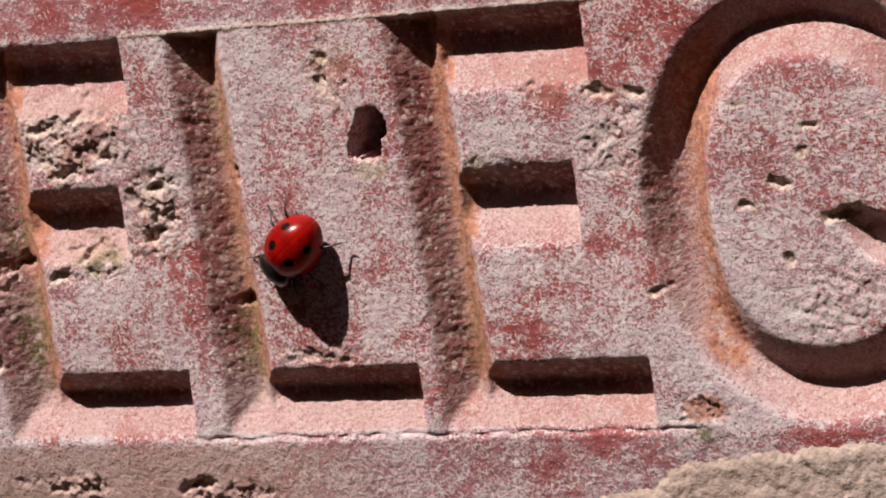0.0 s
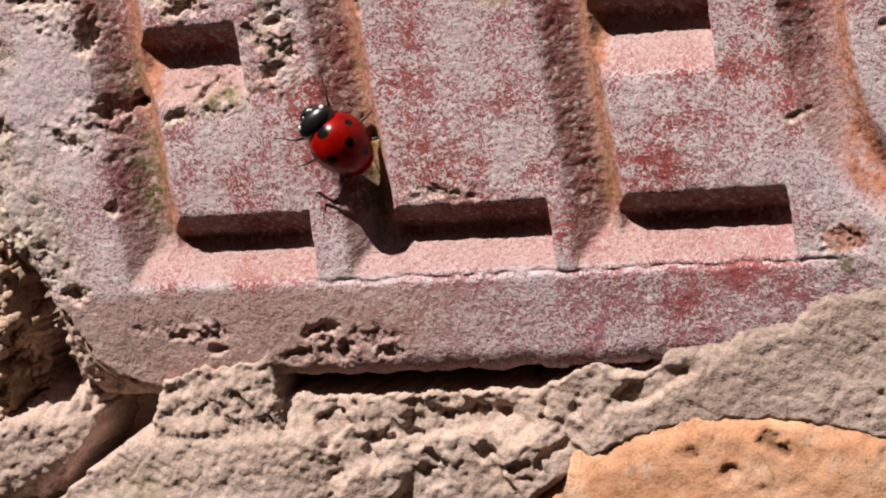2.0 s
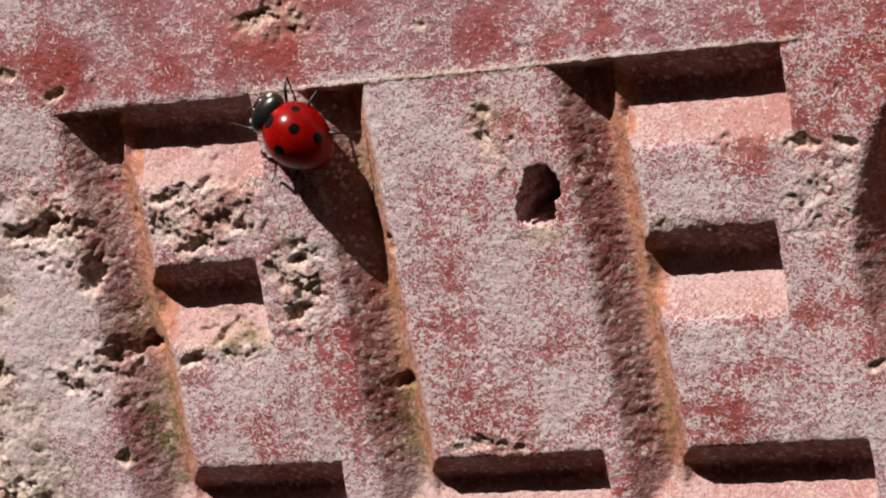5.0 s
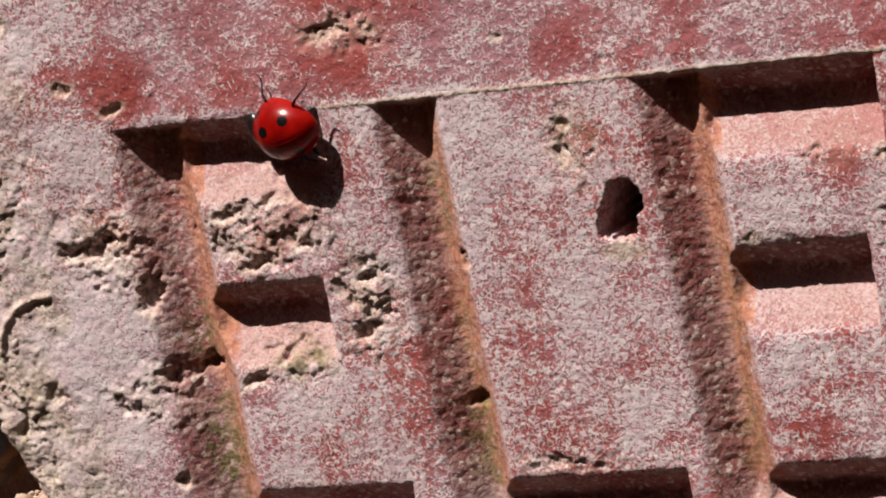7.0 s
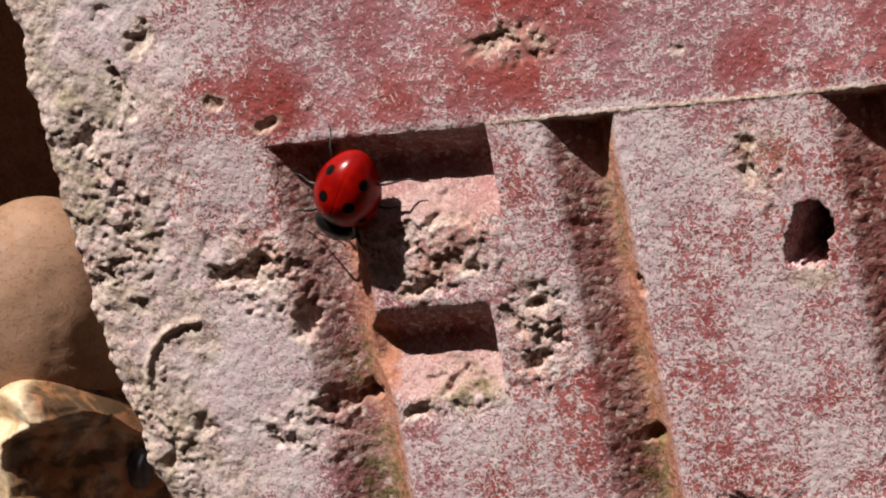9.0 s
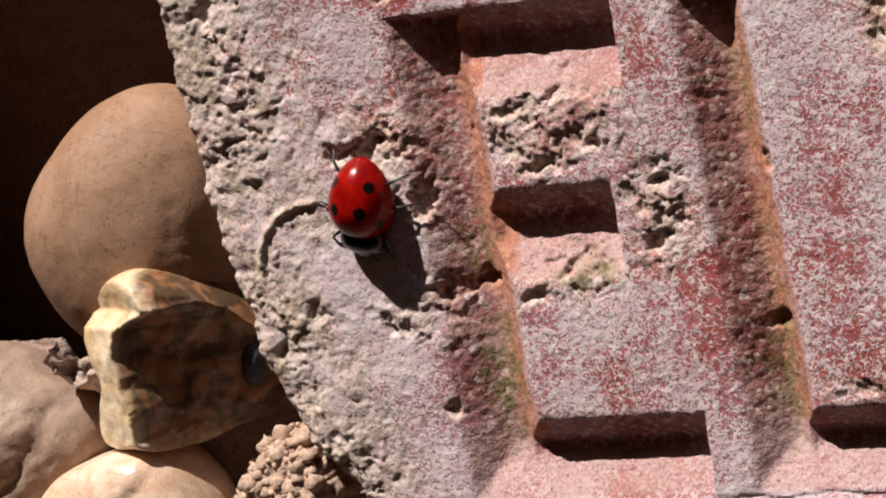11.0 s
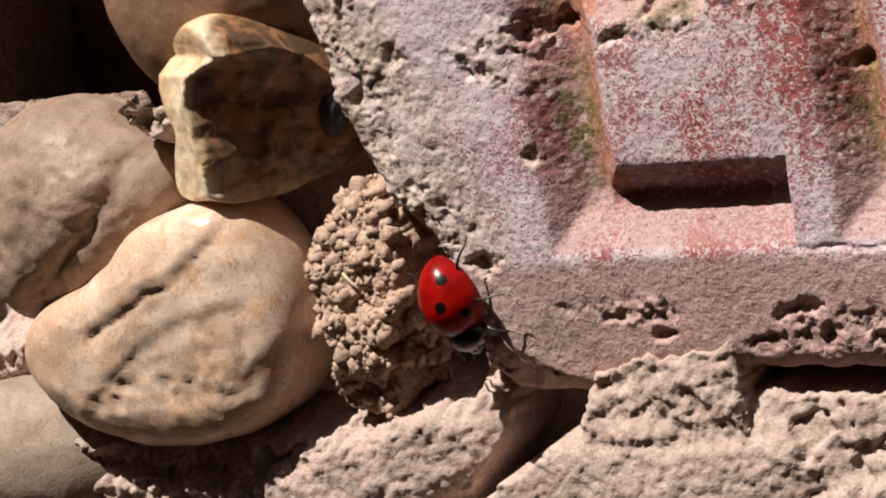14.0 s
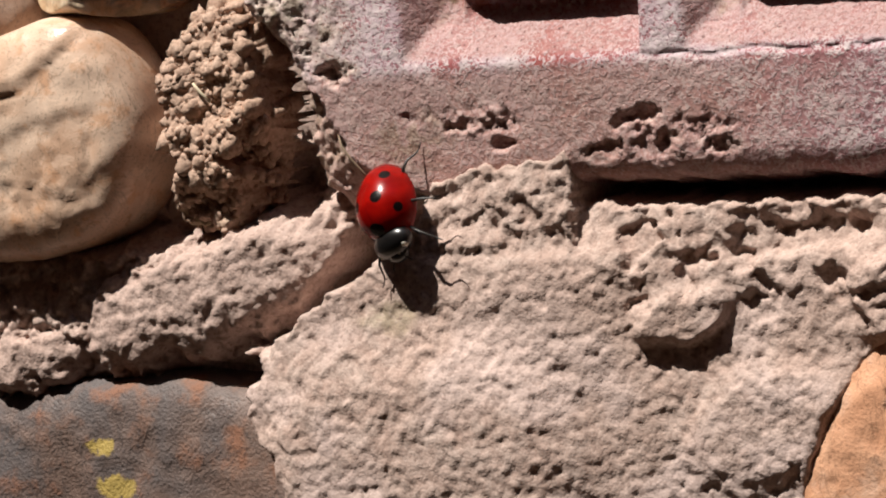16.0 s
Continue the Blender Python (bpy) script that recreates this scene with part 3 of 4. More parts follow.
CHIP = stone_material("blue_grey_chip", (0.035, 0.035, 0.042), (0.075, 0.073, 0.085), (0.055, 0.05, 0.052), 1.5, 0.5, 0.4, 0.05)
ORANGE = stone_material("orange_brick", (0.56, 0.27, 0.15), (0.64, 0.36, 0.225), (0.64, 0.42, 0.31), 5.0, 0.75, 0.25, 0.15)


# ---- mortar and earth in which it is bedded ----
def crumble(x, z, seed, size=3.0):
    """Gritty surface of dry sandy mortar with small pits, in about millimetres."""
    lumps = layered(x, z, size, 4, seed, 0.5)
    sx, sz = x + 0.5 * lumps, z + 0.4 * lumps
    grit = 0.07 * layered(x, z, 0.8, 2, seed + 7, 0.8) + 0.17 * pebbly(x, z, 0.8, seed + 21) + 0.08 * np.abs(layered(sx, sz, 1.6, 2, seed + 15, 0.6))
    some = step(-0.1, 0.5, layered(x, z, 6, 3, seed + 19))
    crumbs = 0.14 * pebbly(sx, sz, 1.5, seed + 17) * some
    holes = cells(sx, sz, 2.4, seed + 9) + 0.25 * layered(x, z, 0.8, 3, seed + 11)
    pits = step(0.24, 0.06, holes) * step(-0.2, 0.4, layered(x, z, 5, 2, seed + 13))
    return 0.15 * lumps + grit + crumbs - 0.08 - 0.16 * pits


def bed_relief(x, z):
    wx, wz = x + 0.6 * layered(x, z, 3, 4, 101), z + 0.6 * layered(x, z, 3, 4, 103)
    rough = layered(x, z, 3.2, 5, 105, 0.62)
    level = -9.0 + 8.2 * step(4, 9, x) * step(-2.4, -3.0, z)
    # the broad mortar below the tile, pulled up over its lower edge further along
    lip = np.interp(x, [-30, -3.5, 1.0, 9, 18.6, 23.4, 31.6, 46, 70], [-11.9, -11.7, -9.6, -8.7, -5.5, -3.4, -2.7, -1.2, -0.5]) + 0.5 * layered(x, z * 0.2, 3, 4, 109)
    top = wz * 0.25 + z * 0.75 - lip
    feather = step(0, 8, x)
    main = step(0.25 + 0.3 * feather, -0.7 - 2.2 * feather, top) * step(-0.9, 0.9, 0.5 * (wx + x) + 1.1 * layered(x, z, 4.0, 4, 119, 0.6) - np.maximum(-44.4 + 1.6 * (z + 16.0), -53.4 + 2.4 * layered(0.2 * x, z, 6.0, 3, 117)))
    face = -1.7 + 0.9 * step(-12, -18, z) + 0.5 * step(-18, -30, z) + 1.4 * step(-2, 6, x) + 0.3 * step(10, 40, x) + 1.8 * step(-18, -32, x) * step(-12.5, -16.0, z)
    face = face + (0.10 + 0.05 * (z + 5) - face) * step(1, 6, x)
    level = level + (face - level) * main
    for px, pz, rx, rz, turn, up, hard in ((-40.5, -31.0, 15.0, 12.0, -4, 1.3, 3.0), (-19.8, -19.6, 4.4, 2.3, 14, 1.0, 2.0),
                                           (-4.6, -18.6, 3.2, 4.2, 15, 1.5, 2.5), (-14, -27, 8, 5, 20, 0.6, 2.0), (-12.0, -14.5, 7.0, 1.6, 6, -0.9, 2.0), (7.0, -11.8, 5.5, 1.2, 22, -0.7, 2.0)):
        level = level + up * step(0.0, 0.45, lump(wx, wz, px, pz, rx, rz, turn, hard)) * main
    # raised block against the foot of the tile, broken off square at one end
    block_face = step(0.35, -0.15, x + 27.8 + 0.25 * rough) * step(-40.6, -38.0, wx - 0.4 * wz - 4) * step(-18.2, -15.2, wz + 0.12 * (x + 38) + 1.1 * rough) * step(-8.6, -9.4, wz - 0.12 * (x + 34))
    level = np.maximum(level, np.where(block_face > 0.02, -9 + (8.9 - 0.10 * (z + 12) + 0.45 * rough) * block_face, -9))
    rim = lump(wx * 0.3 + x * 0.7, wz * 0.3 + z * 0.7, 14.6, -35.6, 27.7, 21.5, 0, 2.1)
    level = level - 3.0 * step(0.03, 0.08, rim)
    level = level + 0.15 * step(14, 26, x) * step(-0.2, -0.02, rim)
    ground_in_gaps = np.sqrt(np.clip(1.5 * lump(wx, wz, -73.4, 9.8, 6.6, 4.4, -28), 0, 1))
    level = np.maximum(level, -11 + (10.0 + 0.9 * rough) * ground_in_gaps)
    low = -5.2 + 4.6 * step(-13.0, -15.0, wz) * step(-22.5, -20.5, wz) * step(-56, -60, wx) + 0.8 * rough - 4 * step(-57, -53, wx) - 5 * step(-9, -5, wz)
    level = np.maximum(level, np.maximum(low, -11 - 15 * step(3.0, 7.0, z) * step(-73, -77, x)))
    loose = main * step(-20.5, -16.5, z + 0.8 * rough) * step(-28, -24, x) * step(4, -4, x)
    level = level + 0.07 * np.clip(z + 19.5, 0, 8) * main * step(-28, -25, x) * step(4, -2, x)
    h = level + crumble(x, z, 120) * (0.55 + 0.2 * main - 0.25 * step(2, 10, x))
    h = h + loose * (0.25 * pebbly(wx, wz, 2.6, 131) + 0.12 * pebbly(wx, wz, 1.3, 133) - 0.15 - 0.7 * step(0.15, 0.55, layered(wx, wz, 3.4, 3, 135, 0.55)))
    pink = main * step(-0.15, 0.45, layered(x, z, 9, 3, 113)) * step(-14, -24, z) * 0.9 + 0.5 * main * step(30, 60, x - z * 2)
    algae = 0.5 * step(0.1, 0.6, lump(x, z, 4.0, -9.3, 5, 1.6) + 0.3 * rough) + 0.35 * step(0.2, 0.7, lump(x, z, -42, -19.5, 4, 2.0) + 0.3 * rough)
    return h, dict(pink=pink, algae=algae), 0


bed = sheet(["wall_mortar"], -100.0, 78.0, -42.0, 10.0, 0.18, bed_relief, MORTAR, -30.0, None, 0.2)[0]
tagged(bed, "crumbly sandy tan mortar bedding tile and stones", "mortar", kind="structure")


def clod_relief(x, z):
    wx, wz = x + 0.9 * layered(x, z, 3, 4, 201, 0.6), z + 0.9 * layered(x, z, 3, 4, 203, 0.6)
    form = np.maximum(lump(wx, wz, -57.0, -3.0, 5.3, 7.0, -6, 2.4), lump(wx, wz, -57.4, -10.8, 4.7, 3.6, 20, 2.2) - 0.05)
    up = np.sqrt(np.clip(form * 3.0, 0, 1)) * 8.2 - 8.2 - 0.13 * (z + 4) - 30 * np.clip(-form, 0, None)
    loose = step(1.0, -2.5, z + 0.5 * (x + 57) + 1.2 * layered(x, z, 4, 2, 205))
    cx, cz = x + 0.7 * layered(x, z, 1.8, 3, 207), z + 0.7 * layered(x, z, 1.8, 3, 209)
    lumps = 0.7 * np.abs(layered(cx, cz, 4.5, 3, 211, 0.5)) + 0.9 * pebbly(cx, cz, 3.4, 213) + 0.5 * pebbly(cx, cz, 1.7, 214) + 0.2 * pebbly(x, z, 0.8, 218) - 1.1
    h = up + 0.65 * lumps * (0.35 + 0.65 * loose) * step(-0.1, 0.2, form) + 0.6 * crumble(x, z, 210, 2.0) - 2.4 * step(-8.0, -12, z)
    return h, dict(algae=0.4 * step(0.1, 0.7, lump(x, z, -59, -12.5, 4, 2) + 0.3 * layered(x, z, 1.5, 3, 215)), pink=0.0), np.where(z < -8.2 + layered(x, z, 3, 2, 216), 1, 0)


def slab_relief(x, z):
    wx, wz = x + 0.8 * layered(x, z, 2.6, 4, 301, 0.6), z + 0.8 * layered(x, z, 2.6, 4, 303, 0.6)
    end = np.interp(z, [-26, -22, -18, -15, -12.5], [-53.2, -52.0, -49.8, -47.6, -47.2])
    form = np.minimum(lump(wx, wz, -60.0, -18.2, 16.5, 5.5, 14, 3.2), (end - 0.5 * (wx + x)) / 1.3)
    form = np.maximum(form, np.maximum(lump(wx, wz, -74.5, -22.4, 7.5, 3.6, 12, 2.5), lump(wx, wz, -83.5, -23.4, 8.0, 3.0, 8, 2.5)))
    up = np.clip(form, 0, 0.75) / 0.75
    up = (1 - (1 - up) ** 3.0) * 7.4 - 7.2 + 0.03 * (z + 18) - 30 * np.clip(-form, 0, None)
    h = up + (0.30 * layered(x, z, 5.2, 2, 305, 0.5) + 0.22 * np.abs(layered(x, z, 2.4, 3, 307, 0.6)) - 0.10) * step(0, 0.2, form) + 0.6 * crumble(x, z, 310, 2.6)
    return h, dict(algae=0.25 * step(0.2, 0.8, lump(x, z, -72, -18, 6, 2)), pink=0.35), 0


def crumbs(name, relief_of, x0, x1, z0, z1, count, least, most, material, seed, parent):
    """Loose rounded crumbs lying on a relief, joined as one: many small ones, few large."""
    rng = np.random.default_rng(seed)
    x, z = rng.uniform(x0, x1, count * 6), rng.uniform(z0, z1, count * 6)
    h = relief_of(x, z)[0]
    keep = (h > -4.5) & (h < 3.0)
    x, z, h = x[keep][:count], z[keep][:count], h[keep][:count]
    bm = bmesh.new()
    bmesh.ops.create_icosphere(bm, subdivisions=2, radius=1.0)
    ball_co = np.array([v.co[:] for v in bm.verts])
    ball_faces = np.array([[v.index for v in f.verts] for f in bm.faces])
    bm.free()
    r = least + (most - least) * rng.random(len(x)) ** 3.5
    stretch = rng.uniform(0.75, 1.25, (len(x), 3))
    co = ball_co[None] * stretch[:, None] * r[:, None, None]
    at = co + np.stack([x, -(h - 0.45 * r), z], -1)[:, None]
    swell = 1 + 0.42 * layered(at[..., 0] + 2.3 * at[..., 1], at[..., 2] - 1.7 * at[..., 1], 0.7, 4, seed, 0.65)
    at = np.stack([x, -(h - 0.45 * r), z], -1)[:, None] + co * swell[..., None]
    faces = (ball_faces[None] + (np.arange(len(x)) * len(ball_co))[:, None, None]).reshape(-1, 3)
    mesh = bpy.data.meshes.new(name)
    mesh.from_pydata((at.reshape(-1, 3) * MM).tolist(), [], faces.tolist())
    mesh.polygons.foreach_set("use_smooth", np.ones(len(faces), bool))
    mesh.materials.append(material)
    ob = new(name, mesh)
    ob.parent = parent
    return ob


def orange_relief(x, z):
    wx, wz = x + 0.5 * layered(x, z, 4, 4, 401), z + 0.5 * layered(x, z, 4, 4, 403)
    form = lump(wx, wz, 14.6, -35.6, 27.7, 21.5, 0, 2.1)
    h = -1.0 + 1.3 * step(-0.04, 0.12, form) + 0.9 * step(0.0, 0.6, form) - 26 * np.clip(-form, 0, None)
    holes = step(0.28, 0.10, cells(x, z, 3.4, 405) + 0.22 * layered(x, z, 1.1, 3, 407)) * step(-0.1, 0.5, layered(x, z, 7, 2, 409))
    h = h + 0.12 * layered(x, z, 3, 5, 411, 0.6) - 0.35 * holes
    return h, dict(raw=0.7 * holes), 0


tagged(sheet(["orange_brick"], -15.0, 43.0, -52.0, -12.0, 0.25, orange_relief, ORANGE, -9.0)[0], "worn rounded orange brick mortared in below the tile", "brick")
clod = tagged(new("earth_clod"), "crumbling clod of dry brown earth beside the tile", "earth")
sheet(["upper_lump", "lower_lump"], -65.0, -49.0, -18.0, 7.0, 0.17, clod_relief, EARTH, -4.0, clod, 0.18)
tagged(crumbs("loose_earth", clod_relief, -63.0, -51.0, -14.0, 4.0, 560, 0.18, 0.78, EARTH, 71, clod), "crumbs of dry brown earth", kind="stuff")
tagged(sheet(["mortar_slab"], -92.0, -46.0, -30.0, -10.0, 0.18, slab_relief, OLD_MORTAR, -12.0, None, 0.12)[0], "broken slab of rough pinkish old mortar", "mortar")


# ---- stones ----
def ball(levels):
    bm = bmesh.new()
    bmesh.ops.create_icosphere(bm, subdivisions=levels, radius=1.0)
    mesh = bpy.data.meshes.new("ball")
    bm.to_mesh(mesh)
    bm.free()
    d = np.empty(len(mesh.vertices) * 3)
    mesh.vertices.foreach_get("co", d)
    faces = np.empty(len(mesh.polygons) * 3, np.int32)
    mesh.polygons.foreach_get("vertices", faces)
    bpy.data.meshes.remove(mesh)
    return d.reshape(-1, 3), faces.reshape(-1, 3)


def shell(name, co, faces, raw, material):
    used = np.unique(faces)
    index = np.zeros(len(co), np.int64)
    index[used] = np.arange(len(used))
    mesh = bpy.data.meshes.new(name)
    mesh.from_pydata((co[used] * MM).tolist(), [], index[faces].tolist())
    layer = mesh.attributes.new("raw", "FLOAT", "POINT")
    layer.data.foreach_set("value", np.clip(raw[used], 0, 1).astype(np.float32))
    mesh.polygons.foreach_set("use_smooth", np.ones(len(faces), bool))
    mesh.materials.append(material)
    return new(name, mesh)


def stone(name, centre, radii, front, back, material, label, form=None, plump=2.3, levels=6, bumps=0.2, seed=0, pieces=(), all_over=False):
    """A water-worn stone: its radii round the outline (anticlockwise from +x), how far it swells to the front and back.
    form(x, z, h) may reshape the front and returns the height and the share of bare inner stone."""
    d, faces = ball(levels)
    cx, cy, cz = centre
    n = len(radii)
    steps = np.fft.rfft(np.interp(np.arange(360), np.arange(n + 1) * 360 / n, list(radii) + [radii[0]]))
    steps[n // 2 + 2:] = 0
    smooth = np.fft.irfft(steps, 360)
    ang, rho = np.degrees(np.arctan2(d[:, 2], d[:, 0])), np.clip(np.hypot(d[:, 0], d[:, 2]), 0, 1)
    reach = np.interp(ang % 360, np.arange(361), np.append(smooth, smooth[0])) * rho
    x, z = cx + reach * np.cos(np.radians(ang)), cz + reach * np.sin(np.radians(ang))
    dome = (1 - rho ** plump) ** (1 / plump)
    h = np.where(d[:, 1] < 0, front * dome, -back * dome)
    near = step(-0.05, 0.3, -d[:, 1])
    h = h + near * bumps * (layered(x, z, 6.0, 3, seed) + 0.25 * layered(x, z, 1.5, 3, seed + 5))
    x, z = x + 0.5 * bumps * layered(h, z, 4.0, 2, seed + 9), z + 0.5 * bumps * layered(x, h, 4.0, 2, seed + 11)
    raw = np.zeros_like(x)
    if form:
        shaped, raw = form(x, z, h)
        h, raw = (shaped, raw) if all_over else (h + (shaped - h) * near, raw * near)
    co = np.stack([x - cx, -h, z - cz], -1)
    if pieces:
        ob = new(name)
        split = raw[faces].mean(1) > 0.5
        for piece, words, rest in ((*pieces[0], ~split), (*pieces[1], split)):
            tagged(shell(piece, co, faces[rest], raw, material), words).parent = ob
    else:
        ob = shell(name, co, faces, raw, material)
    ob.location = Vector(centre) * MM
    return tagged(ob, label, "stone")


def line(x, z, xs, zs):
    """Height above a bent line, and 1 along its length."""
    return z - np.interp(x, xs, zs) + 0.25 * layered(x, z, 2.2, 3, 610, 0.6), step(xs[0] - 0.3, xs[0] + 1.5, x) * step(xs[-1] + 0.3, xs[-1] - 1.5, x)


def pebble_scar(x, z, h):
    e = lump(x, z, -62.8, 18.0, 2.2, 3.4, 20) + 0.4 * layered(x, z, 2.0, 4, 620, 0.6)
    return h - 0.16 * step(0.1, 0.7, e), 0.06 * step(0.0, 0.5, e)


def cleft(x, z, h):
    side = x - np.interp(z, [-3, 0, 3, 5, 7, 9], [-86, -82, -78.3, -77.2, -76.0, -75.0]) + 0.5 * layered(x, z, 2.5, 3, 630)
    groove = np.exp(-((side / 0.35) ** 2)) * step(1.0, 3.0, z)
    soft = np.exp(-((side / 1.2) ** 2))
    return h - 0.4 * groove - 0.45 * soft - 0.5 * step(0.0, 0.8, side) + 0.14 * layered(x, z, 1.6, 4, 632, 0.6), 0.3 * groove


def creased(x, z, h):
    """Two crooked creases over the quartzite, a hollow, and a pitted vein below them."""
    a, along_a = line(x, z, [-80, -77, -73, -70, -68, -66], [-6.6, -5, -3, -2, 0, 2])
    b, along_b = line(x, z, [-81, -79, -75, -71, -67, -64.5], [-11.2, -10, -7, -5, -4.2, -4.4])
    fold_a, fold_b = np.exp(-((a / 0.22) ** 2)) * along_a, np.exp(-((b / 0.25) ** 2)) * along_b
    vein = step(0.0, -0.5, b) * along_b * step(-12.0, -10.2, z + 0.4 * layered(x, z, 3, 2, 640))
    hollow = np.clip(lump(x, z, -79.0, -5.9, 3.2, 1.15, 22), 0, 1)
    pits = step(0.24, 0.08, cells(x, z, 2.6, 642) + 0.25 * layered(x, z, 0.9, 3, 644)) * (0.12 + 0.6 * vein)
    push = 0.30 * step(-0.1, 1.5, a) * step(6, 2, a) * along_a - 0.13 * fold_a - 0.16 * fold_b
    push = push - vein * (0.17 + 0.11 * layered(x, z, 2.4, 4, 646, 0.6)) - 0.16 * hollow - 0.2 * pits
    return h + push, np.maximum(np.maximum(0.30 * fold_a, 0.34 * fold_b), 0.5 * pits)


def split_flint(x, z, h):
    """A golden rind round a dark broken face that leans away to one side and under itself."""
    ridge = np.interp(z, [2, 6, 10, 12.4, 12.9, 13.5, 15.2, 18], [-67.2, -67.2, -67.9, -67.2, -65.6, -64.2, -65.2, -66.4]) + 0.35 * layered(x, z, 2.4, 3, 650)
    over = x - ridge
    face = 5.6 - 0.55 * np.clip(-over, 0, None) - 0.15 * np.clip(z - 14.5, 0, None) ** 2 - 0.92 * np.clip(over, 0, None) + step(0, 2.0, over) * 0.30 * (np.minimum(z, 15.5) - 11.0)
    face = face + 0.16 * layered(x, z, 2.2, 4, 652, 0.6) * step(0, 1, over)
    face = face - 0.7 * np.clip(over, 0, None) * step(12.3, 14.0, z)
    groove = step(0.0, 0.8, over)
    return soft_least(h, face, 0.6), groove * step(1.6, 4.2, z + 0.20 * (x + 66) + 0.6 * layered(x, z, 2.0, 3, 654))


stone("pebble", (-70.4, 8.3, 18.9), (9.6, 10.1, 11.0, 10.7, 9.3, 8.1, 7.7, 8.2, 8.8, 9.0, 9.5, 10.4, 10.3, 9.9, 9.8, 9.9), 7.6, 7.0, BROWN,
      "large smooth brown pebble beside the clay tile", pebble_scar, 2.1, 6, 0.12, 600)
stone("pebble", (-82.8, 5.5, 1.9), (8.8, 9.2, 7.9, 7.7, 8.5, 9.2, 9.9, 10.5, 11.0, 11.0, 10.8, 8.8, 8.2, 6.9, 6.9, 7.3), 7.2, 7.0, TAUPE,
      "cleft taupe pebble with a fold across it", cleft, 2.3, 6, 0.3, 602)
stone("quartzite_stone", (-75.1, 2.2, -6.3), (12.5, 12.3, 12.3, 9.7, 7.8, 6.3, 6.2, 8.1, 13.0, 12.5, 10.1, 9.1, 8.7, 9.1, 10.6, 12.2), 5.2, 6.5, HONEY,
      "honey yellow creased quartzite stone bedded in earth", creased, 3.6, 6, 0.22, 604)
stone("pebble", (-91.6, 4.5, -16.5), (10.0, 8.7, 7.5, 6.5, 5.9, 6.1, 7.4, 10.3, 10.5, 10.3, 8.2, 6.5, 5.8, 6.0, 7.0, 9.7), 6.2, 6.0, GREY,
      "flat grey brown pebble bedded in mortar", None, 2.4, 5, 0.15, 606)
stone("dark_stone", (-66.0, 8.0, -36.0), (19.0, 20.0, 16.5, 13.4, 12.6, 13.2, 16.5, 20.0, 19.0, 20.0, 16.5, 13.4, 12.6, 13.4, 16.5, 20.0), 8.2, 8.0, lichen_material(),
      "dark rusty stone with yellow lichen patches", None, 6.0, 6, 0.3, 608)
stone("flint", (-65.5, 4.0, 8.9), (6.3, 5.9, 5.9, 5.9, 6.4, 7.3, 7.5, 7.2, 7.0, 6.1, 5.0, 5.2, 8.0, 7.3, 6.1, 6.4, 6.2, 6.6, 7.8, 7.0), 6.4, 6.0, FLINT,
      "golden split flint with a dark brown broken face", split_flint, 5.0, 6, 0.12, 612, (("rind", "golden weathered rind"), ("broken_face", "dark glassy brown broken face")), True)
stone("chip", (-60.5, 5.8, 7.7), (0.8, 0.9, 1.2, 1.6, 1.7, 1.4, 1.0, 0.8, 0.8, 0.9, 1.2, 1.6, 1.7, 1.4, 1.0, 0.8), 1.0, 1.7, CHIP, "small blue grey stone chip wedged beside the flint", None, 2.4, 4, 0.0, 614)


def twig(points, radii):
    bm = bmesh.new()
    rings = []
    for n, (p, r) in enumerate(zip(points, radii)):
        a, b = Vector(points[max(0, n - 1)]), Vector(points[min(len(points) - 1, n + 1)])
        way = (b - a).normalized()
        side = way.cross(Vector((0, 1, 0))).normalized()
        up = side.cross(way)
        rings.append([bm.verts.new((Vector(p) + (side * math.cos(k * math.pi / 3) + up * math.sin(k * math.pi / 3)) * r) * MM) for k in range(6)])
    for a, b in zip(rings, rings[1:]):
        for k in range(6):
            bm.faces.new((a[k], a[(k + 1) % 6], b[(k + 1) % 6], b[k]))
    bm.faces.new(rings[0])
    bm.faces.new(rings[-1])
    return bm


STRAW = plain_material("dry_straw", (0.62, 0.52, 0.36), 0.7)
ROOT = plain_material("dry_root", (0.24, 0.17, 0.11), 0.8)
rest = -clod_relief(np.array([-57.6, -56.9, -56.2]), np.array([-2.5, -3.2, -3.9]))[0].max() - 0.35
tagged(part("straw", twig([(-57.6, rest, -2.5), (-56.9, rest - 0.1, -3.2), (-56.2, rest, -3.9)], [0.10, 0.13, 0.08]), STRAW, None), "short pale straw lying on the earth clod", "straw")
tagged(part("rootlet", twig([(-46.2, 0.6, -6.6), (-45.6, 0.0, -7.4), (-44.8, -0.2, -8.3), (-44.0, 0.2, -9.4), (-43.6, 0.6, -10.0)], [0.05, 0.08, 0.09, 0.08, 0.04]), ROOT, None), "thin dry rootlet curving over the broken corner", "root")

# ---- the rest of the wall, plain, and unseen blocks against the sky ----
def block(name, x0, x1, y0, y1, z0, z1, material, label):
    bm = bmesh.new()
    bmesh.ops.create_cube(bm, size=1.0)
    for v in bm.verts:
        v.co = Vector(((x0 + x1) / 2 + v.co.x * (x1 - x0), (y0 + y1) / 2 + v.co.y * (y1 - y0), (z0 + z1) / 2 + v.co.z * (z1 - z0))) * MM
    bmesh.ops.bevel(bm, geom=list(bm.edges), offset=1.5 * MM, segments=2, affect="EDGES")
    return tagged(part(name, bm, material, None), label, "wall", kind="structure")


